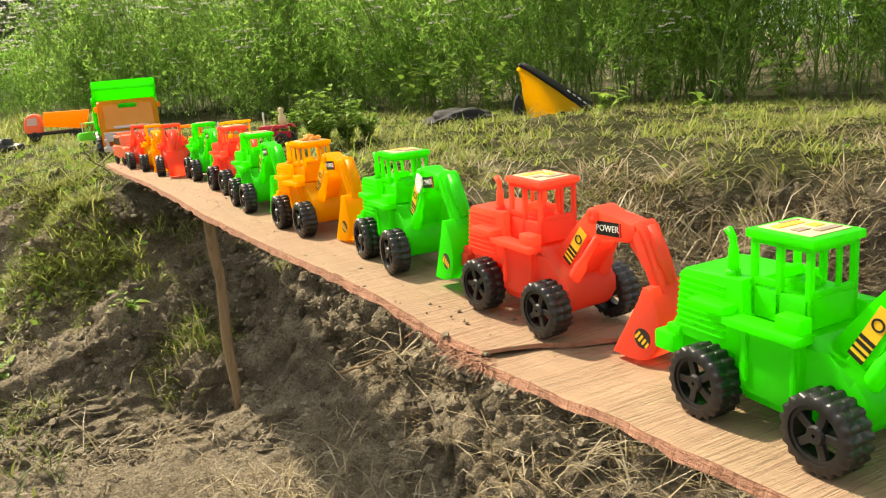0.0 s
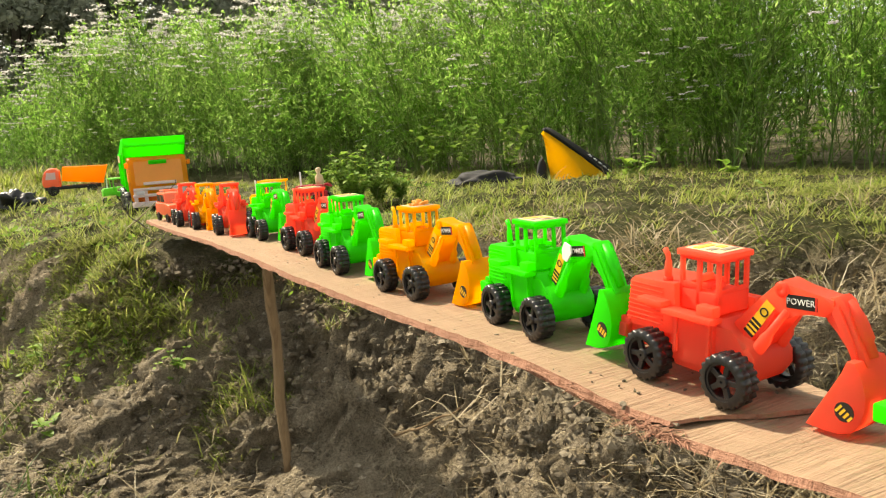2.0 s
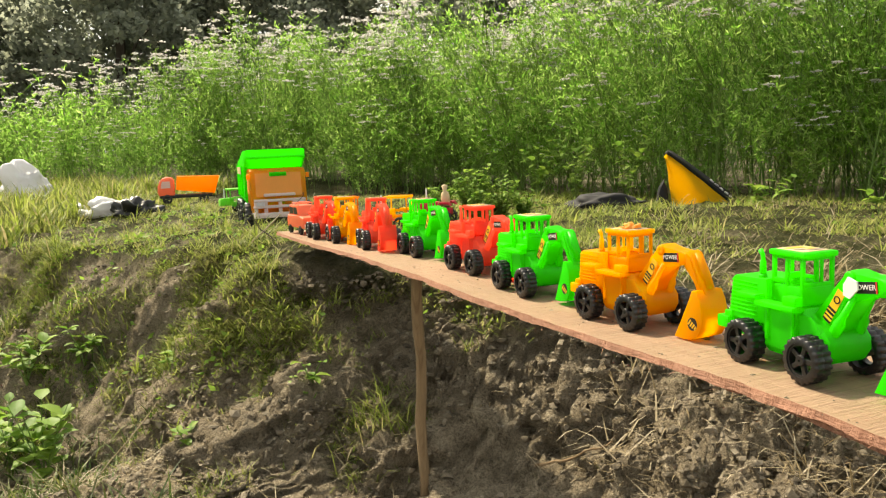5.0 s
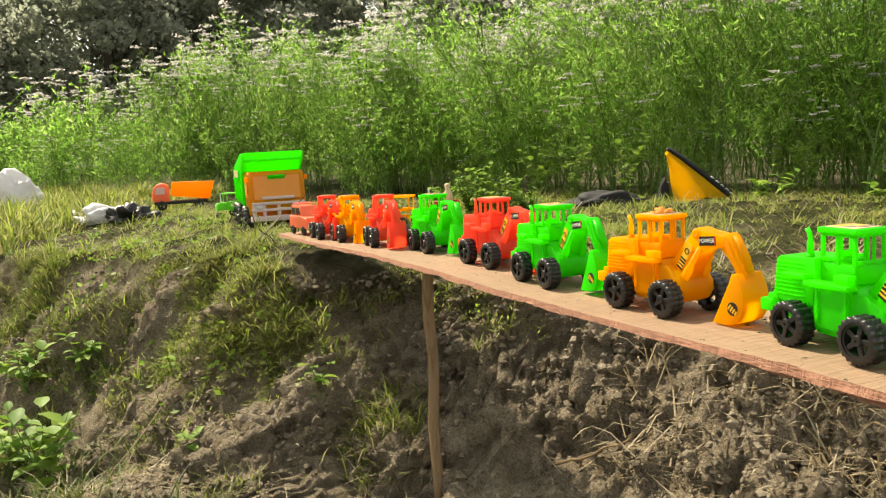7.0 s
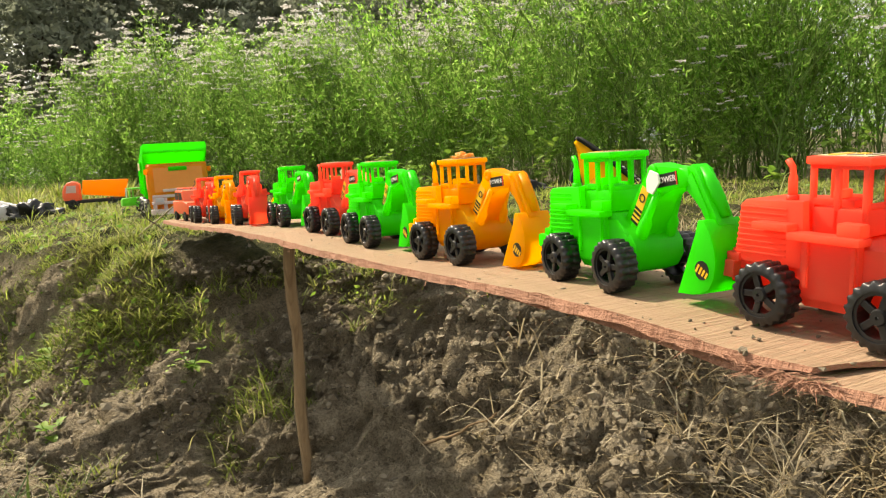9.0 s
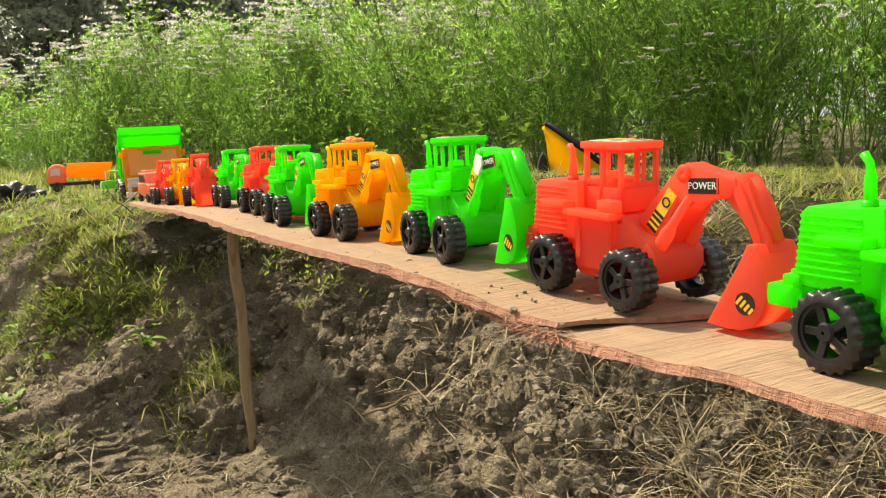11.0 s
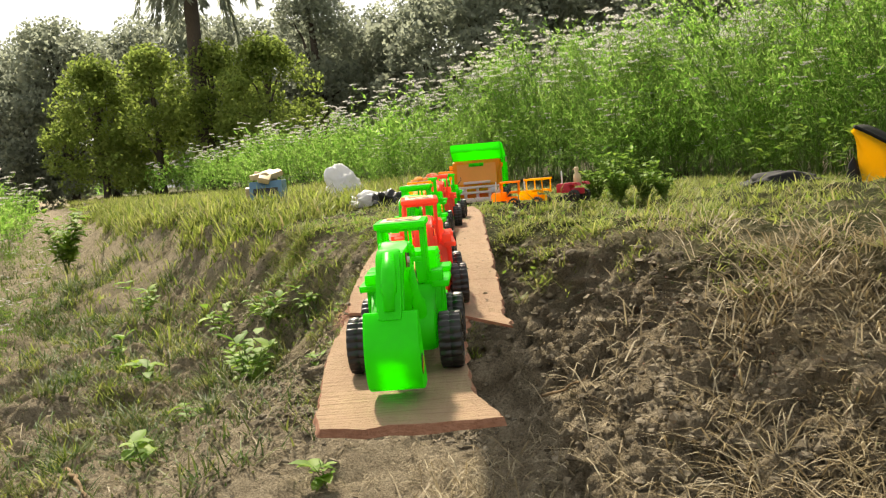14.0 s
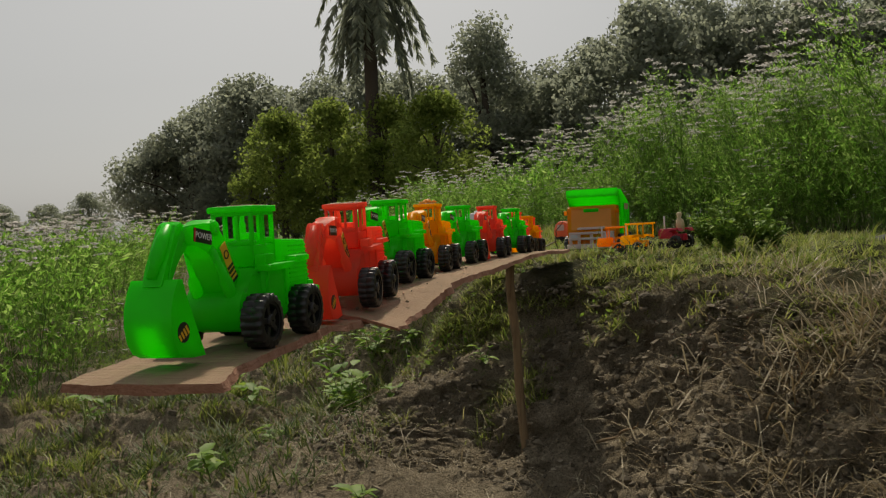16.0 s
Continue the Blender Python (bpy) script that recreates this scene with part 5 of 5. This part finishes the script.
p = on_face(scatter(20000, -2.6, 1.6, 0.6, 2.6, lambda x, y, s: np.where(s > 0.03, np.clip(0.45 + 0.9 * vnoise(x * 4, y * 4, 81), 0.03, 1), 0.02)))
lumps("soil_clods", p, 0.0034, CLODS, "loose crumbled clods of dry earth", "soil")
p = on_face(scatter(26000, -1.3, 0.5, 1.15, 2.2, lambda x, y, s: (s > 0.03) * (s < 0.55) * np.clip(0.5 + 0.9 * vnoise(x * 6, y * 6, 83), 0.02, 1)))
lumps("broken_soil", p, 0.0040, CLODS, "crumbling lumps of earth on the bank face", "soil")
p = on_face(scatter(900, -2.4, 0.6, 1.0, 2.3, lambda x, y, s: (s > 0.06) * np.clip(0.3 + 1.2 * vnoise(x * 5, y * 5, 84), 0.0, 1)))
lumps("earth_lumps", p, 0.0075, CLODS, "larger broken lumps of grey brown earth", "soil")
# crumbs on the boards
k = 520
cu, cv = sr.uniform(-0.39, -0.235, k), sr.uniform(0.40, 2.2, k)
p = np.column_stack([N2.x * cu + D2.x * cv, N2.y * cu + D2.y * cv, np.interp(cv, BOARD_V, BOARD_Z)])
lumps("soil_crumbs", p, 0.0010, CLODS, "brown soil crumbs strewn on the planks", "soil")
# splinters along the near edge of the long board
k = 420
cv = np.where(sr.uniform(0, 1, k) < 0.55, sr.normal(0.452, 0.018, k), sr.uniform(0.37, 2.2, k))
cu = np.interp(cv, [0.365, 0.45, 0.6, 0.8, 1.1, 1.6, 2.0, 2.32], [-0.252, -0.243, -0.238, -0.228, -0.220, -0.224, -0.232, -0.236])
p = np.column_stack([N2.x * cu + D2.x * cv, N2.y * cu + D2.y * cv, np.interp(cv, BOARD_V, BOARD_Z) - sr.uniform(0.001, 0.008, k)])
blades("wood_splinters", p, 0.008, 0.0004, 1.6, BARK, "reddish torn wood fibres on the plank edge", "splinters", curl=1.6)


def twig(name, label, pts, r, mat=None):
    bm = bmesh.new()
    path = []
    for i in range(len(pts) - 1):
        for j in range(6):
            path.append(Vector(pts[i]).lerp(Vector(pts[i + 1]), j / 6) + Vector((0.004 * math.sin(i * 3 + j), 0.003 * math.cos(j * 2.1 + i), 0.002 * math.sin(j))))
    path.append(Vector(pts[-1]))
    tube(bm, path, [r * (1.1 - 0.6 * i / len(path)) for i in range(len(path))], 6)
    return tagged(part(name, bm, mat or STICK, smooth=True), label, "twig")


def on(x, y, lift=0.0):
    return (x, y, ground_z(x, y) + lift)


twig("dry_stalk", "long pale dry stalk lying down the bank", [on(-0.93, 2.48, 0.06), on(-0.968, 2.272, 0.012), on(-1.03, 2.17, 0.012), on(-1.10, 2.08, 0.012), on(-1.09, 1.90, 0.012), on(-1.07, 1.55, 0.01)], 0.0022, STRAW)
twig("fallen_twig", "grey bare twig lying on the slope", [on(-0.22, 1.50, 0.008), on(-0.15, 1.47, 0.012), on(-0.09, 1.44, 0.006)], 0.0032)
twig("fallen_twig", "pale thin twig at the foot of the bank", [on(-1.30, 1.10, 0.012), on(-1.15, 1.02, 0.02), on(-1.0, 0.93, 0.01)], 0.0060)
twig("fallen_twig", "pale thin twig at the foot of the bank", [on(-1.05, 0.86, 0.012), on(-0.88, 0.76, 0.02)], 0.0055)
twig("dry_stalk", "short dry stalks sticking out of turf", [on(-0.86, 2.38, 0.0), (-0.85, 2.36, 0.50), (-0.83, 2.37, 0.545)], 0.0018, TRUNK)
twig("dry_stalk", "short dry stalks sticking out of turf", [on(-0.90, 2.30, 0.0), (-0.94, 2.27, 0.47), (-0.95, 2.25, 0.50)], 0.0018, TRUNK)


def broad_weed(label, x, y, h, leaves, leaf, seed):
    """A leafy weed: stalks with pointed oval leaves."""
    r = np.random.default_rng(seed)
    z0 = ground_z(x, y)
    t = thing("weed", label, "plant", at=pose(x, y, z0 - 0.005))
    stalks = max(2, leaves // 9)
    tt = np.linspace(0, 1, 5)
    az = r.uniform(0, 6.283, stalks)
    tips = np.stack([np.cos(az) * h * 0.35, np.sin(az) * h * 0.35, h * r.uniform(0.7, 1.1, stalks)], -1)
    path = tips[:, None] * np.stack([tt ** 1.4, tt ** 1.4, tt], -1)[None]
    v, tr = prism_paths(path, np.tile(0.0022 * (1.1 - 0.7 * tt), (stalks, 1)))
    o = tagged(mesh_np("stem", v, tr, [STEM]), kind="stuff")
    o.parent = t
    who, f = r.integers(0, stalks, leaves), r.uniform(0.25, 1.0, leaves)
    base = np.stack([tips[who, 0] * f ** 1.4, tips[who, 1] * f ** 1.4, tips[who, 2] * f], -1)
    a = r.uniform(0, 6.283, leaves)
    ax = unit(np.stack([np.cos(a), np.sin(a), r.uniform(-0.3, 0.7, leaves)], -1))
    side = unit(np.cross(ax, [0, 0, 1.0]))
    nrm = np.cross(side, ax)
    L = leaf * r.uniform(0.6, 1.25, leaves)[:, None]
    w = L * 0.30
    pts = [base, base + ax * L * 0.35 + side * w + nrm * w * 0.3, base + ax * L * 0.35, base + ax * L * 0.35 - side * w + nrm * w * 0.3,
           base + ax * L * 0.7 + side * w * 0.75 + nrm * w * 0.15, base + ax * L * 0.7 - nrm * w * 0.1, base + ax * L * 0.7 - side * w * 0.75 + nrm * w * 0.15, base + ax * L - nrm * w * 0.4]
    v = np.stack(pts, 1)
    b = np.arange(leaves)[:, None] * 8
    tr = np.concatenate([b + q for q in ([0, 1, 2], [0, 2, 3], [1, 4, 5], [1, 5, 2], [2, 5, 6], [2, 6, 3], [4, 7, 5], [5, 7, 6])])
    o = tagged(mesh_np("foliage", v, tr, [WEED], smooth=True), kind="stuff")
    o.parent = t
    return t


broad_weed("bright green broad-leaved weed at the foot of the bank", -1.36, 1.84, 0.20, 60, 0.060, 1)
broad_weed("bright green broad-leaved weed at the foot of the bank", -1.50, 1.93, 0.16, 40, 0.050, 2)
broad_weed("pale green weed climbing the bank slope", -1.60, 2.20, 0.16, 44, 0.045, 3)
broad_weed("pale green weed climbing the bank slope", -1.46, 2.26, 0.12, 30, 0.040, 4)
broad_weed("small bright weed on the gully floor", -1.02, 1.10, 0.09, 16, 0.050, 5)
broad_weed("small bright weed on the gully floor", -1.75, 1.75, 0.10, 14, 0.060, 6)
broad_weed("small bright weed on the gully floor", -0.55, 1.15, 0.07, 14, 0.050, 16)
broad_weed("small upright weed growing on the turf", 0.62, 2.75, 0.13, 12, 0.045, 7)
broad_weed("small upright weed growing on the turf", 0.86, 2.60, 0.11, 12, 0.045, 8)
broad_weed("low clump of weeds on the turf", 0.60, 2.92, 0.08, 26, 0.045, 9)
for i, (x, y, h, nl) in enumerate(((-0.36, 2.58, 0.17, 520), (-0.27, 2.60, 0.15, 420), (-0.45, 2.64, 0.13, 360), (-0.33, 2.52, 0.11, 300), (-0.20, 2.56, 0.10, 240))):
    broad_weed("heap of cut feathery greens on the turf", x, y, h, nl, 0.021, 20 + i)
for i, (x, y, h) in enumerate(((0.25, 3.55, 0.30), (0.05, 3.65, 0.28), (-0.1, 3.85, 0.30), (0.9, 3.35, 0.2), (1.3, 3.1, 0.22))):
    broad_weed("yellow-green leafy weed in front of the crop", x, y, h, 60, 0.045, 40 + i)
broad_weed("dark straggling shrub on the far bank", -5.3, 4.1, 0.5, 260, 0.09, 60)


for i, (x, y, h, nl, lf) in enumerate(((-1.9, 2.25, 0.15, 30, 0.05), (-2.2, 2.0, 0.12, 24, 0.05), (-1.25, 1.45, 0.08, 18, 0.04), (-2.6, 2.5, 0.2, 40, 0.055), (-1.1, 2.0, 0.07, 16, 0.03), (-0.68, 1.72, 0.06, 12, 0.03), (-0.92, 1.62, 0.05, 14, 0.03), (-2.4, 1.5, 0.16, 30, 0.06))):
    broad_weed("small leafy weed on the slope", x, y, h, nl, lf, 80 + i)


# ---- trees beyond the field ----
def tree(seed, h, spread, leaf, mat, leaves=6200):
    """A tapered trunk with limbs and an uneven crown of many leaf clumps."""
    r = np.random.default_rng(seed)
    t = thing("tree", "leafy broad-crowned tree beyond the field", "tree", "trees beyond the field")
    bm = bmesh.new()
    tube(bm, [(0, 0, -0.3), (0.05, 0.03, h * 0.25), (-0.05, 0.06, h * 0.5), (0.05, 0, h * 0.8)], [h * 0.03, h * 0.024, h * 0.018, h * 0.006], 8)
    cl = 80
    f = r.uniform(0.08, 1.0, cl)
    a = r.uniform(0, 6.283, cl)
    rad = spread * np.sqrt(r.uniform(0.05, 1, cl)) * np.clip(1.25 * np.sin(np.clip(f * 2.7 + 0.35, 0, 3.05)), 0.18, 1)
    c = np.stack([np.cos(a) * rad, np.sin(a) * rad, f * h * 0.94], -1)
    for i in range(9):
        e = Vector(c[i])
        s = Vector((0, 0, max(0.15 * h, e.z * 0.6)))
        tube(bm, [s, s.lerp(e, 0.5) + Vector((0, 0, 0.05 * h)), e], [h * 0.010, h * 0.006, h * 0.002], 5)
    part("trunk", bm, TRUNK, t)
    who = r.integers(0, cl, leaves)
    q = unit(r.normal(0, 1, (leaves, 3))) * (r.uniform(0.25, 1, leaves) ** 0.5)[:, None] * (0.105 * h * r.uniform(0.6, 1.25, cl)[who])[:, None]
    p = c[who] + q * [1.1, 1.1, 0.85]
    p[:, 2] = np.maximum(p[:, 2], 0.1)
    ax = unit(r.normal(0, 1, (leaves, 3)) + [0, 0, -0.3])
    sd = unit(np.cross(ax, r.normal(0, 1, (leaves, 3))))
    le = leaf * r.uniform(0.5, 1.3, leaves)[:, None]
    v, tr = diamonds(p, ax * le, sd * le * 0.7)
    o = mesh_np("crown", v, tr, [mat])
    o.parent = t
    return t


KINDS = [tree(1, 6.0, 2.3, 0.075, TREE_LEAF_HAZED, 16000), tree(2, 6.6, 2.2, 0.075, TREE_LEAF_HAZED, 16000), tree(3, 5.4, 2.5, 0.075, TREE_LEAF_HAZED, 16000), tree(4, 4.4, 1.5, 0.058, TREE_LEAF_LIGHT, 13000), tree(5, 7.2, 1.4, 0.070, TREE_LEAF_HAZED, 16000)]
# kind, degrees left of +y, metres away, size
TREES = [(0, 59.0, 33, 0.78), (2, 56.8, 32, 0.98), (1, 55.0, 33, 0.95), (0, 52.5, 31, 1.05), (2, 50.0, 32, 1.10), (3, 50.5, 26, 0.95), (1, 47.5, 32, 0.98), (3, 47.0, 25, 0.98), (0, 44.0, 31, 1.05),
         (3, 43.0, 24, 0.95), (2, 41.0, 29, 1.08), (4, 36.2, 27, 0.97), (0, 38.0, 30, 0.98), (0, 34.0, 30, 0.90), (3, 39.5, 22, 0.9), (1, 31.5, 28, 0.86), (2, 28.5, 27, 1.12), (0, 25.0, 26, 1.15), (1, 21.5, 28, 1.15),
         (2, 18.0, 27, 1.25), (0, 14.5, 28, 1.15), (4, 11.0, 29, 1.0), (2, 7.0, 28, 1.2), (1, 2.0, 29, 1.1), (0, -2.5, 28, 1.15), (2, -6.5, 29, 1.2), (1, -10.5, 28, 1.1), (0, -15.0, 29, 1.15),
         (0, 63.5, 85, 1.0), (2, 66.0, 88, 0.95), (1, 68.5, 90, 0.8), (2, 71.5, 92, 0.8), (0, 74.5, 92, 0.75)]
used = set()
for kd, yw, dist, sz in TREES:
    x, y = -math.sin(radians(yw)) * dist, math.cos(radians(yw)) * dist
    m = pose(x, y, ground_z(x, y) - 0.05, 0, 0, yw * 37 % 360)
    ob = KINDS[kd] if kd not in used else copy_thing(KINDS[kd], m)
    used.add(kd)
    ob.matrix_basis = m @ Matrix.Scale(sz, 4)
    if kd == 3:
        tagged(ob, "young yellow-green leafy tree beyond the field")


def palm():
    r = np.random.default_rng(12)
    d, yw = 24.0, 43.9
    x, y = -math.sin(radians(yw)) * d, math.cos(radians(yw)) * d
    t = thing("palm_tree", "tall palm with shaggy drooping dark fronds", "tree", at=pose(x, y, ground_z(x, y) - 0.05))
    bm = bmesh.new()
    top = 7.5
    tube(bm, [(0.02 * math.sin(i), 0, top * i / 10) for i in range(11)], [0.24 - 0.008 * i + 0.012 * (i % 2) for i in range(11)], 12)
    part("trunk", bm, TRUNK, t)
    for i in range(44):
        a = r.uniform(0, 6.283)
        rise = r.uniform(-1.3, 0.8)
        L = r.uniform(1.9, 2.9)
        s = np.linspace(0, 1, 8)
        out = L * (0.55 * s + 0.18 * np.sin(s * 2.2)) * (1.0 if rise > -0.2 else 0.62)
        z = top + 0.1 + L * (rise * s * 0.7 - (1.05 if rise > -0.2 else 0.55) * s ** 2)
        spine = np.stack([np.cos(a) * out, np.sin(a) * out, z], -1)
        k = 140
        f = r.uniform(0.1, 1, k)
        c = np.stack([np.interp(f, s, spine[:, j]) for j in range(3)], -1)
        sidev = np.array([-math.sin(a), math.cos(a), 0]) * np.where(r.uniform(0, 1, k) < 0.5, -1, 1)[:, None]
        ax = unit(sidev * 0.55 + np.array([math.cos(a), math.sin(a), 0]) * 0.3 + np.array([0, 0, -0.9]) + r.normal(0, 0.15, (k, 3)))
        le = (0.26 * (1.1 - 0.5 * f))[:, None]
        w = unit(np.cross(ax, r.normal(0, 1, (k, 3)))) * 0.034
        v, tr = diamonds(c + ax * le, ax * le, w)
        o = mesh_np("frond", v, tr, [TREE_LEAF_HAZED])
        o.parent = t
    return t


palm()
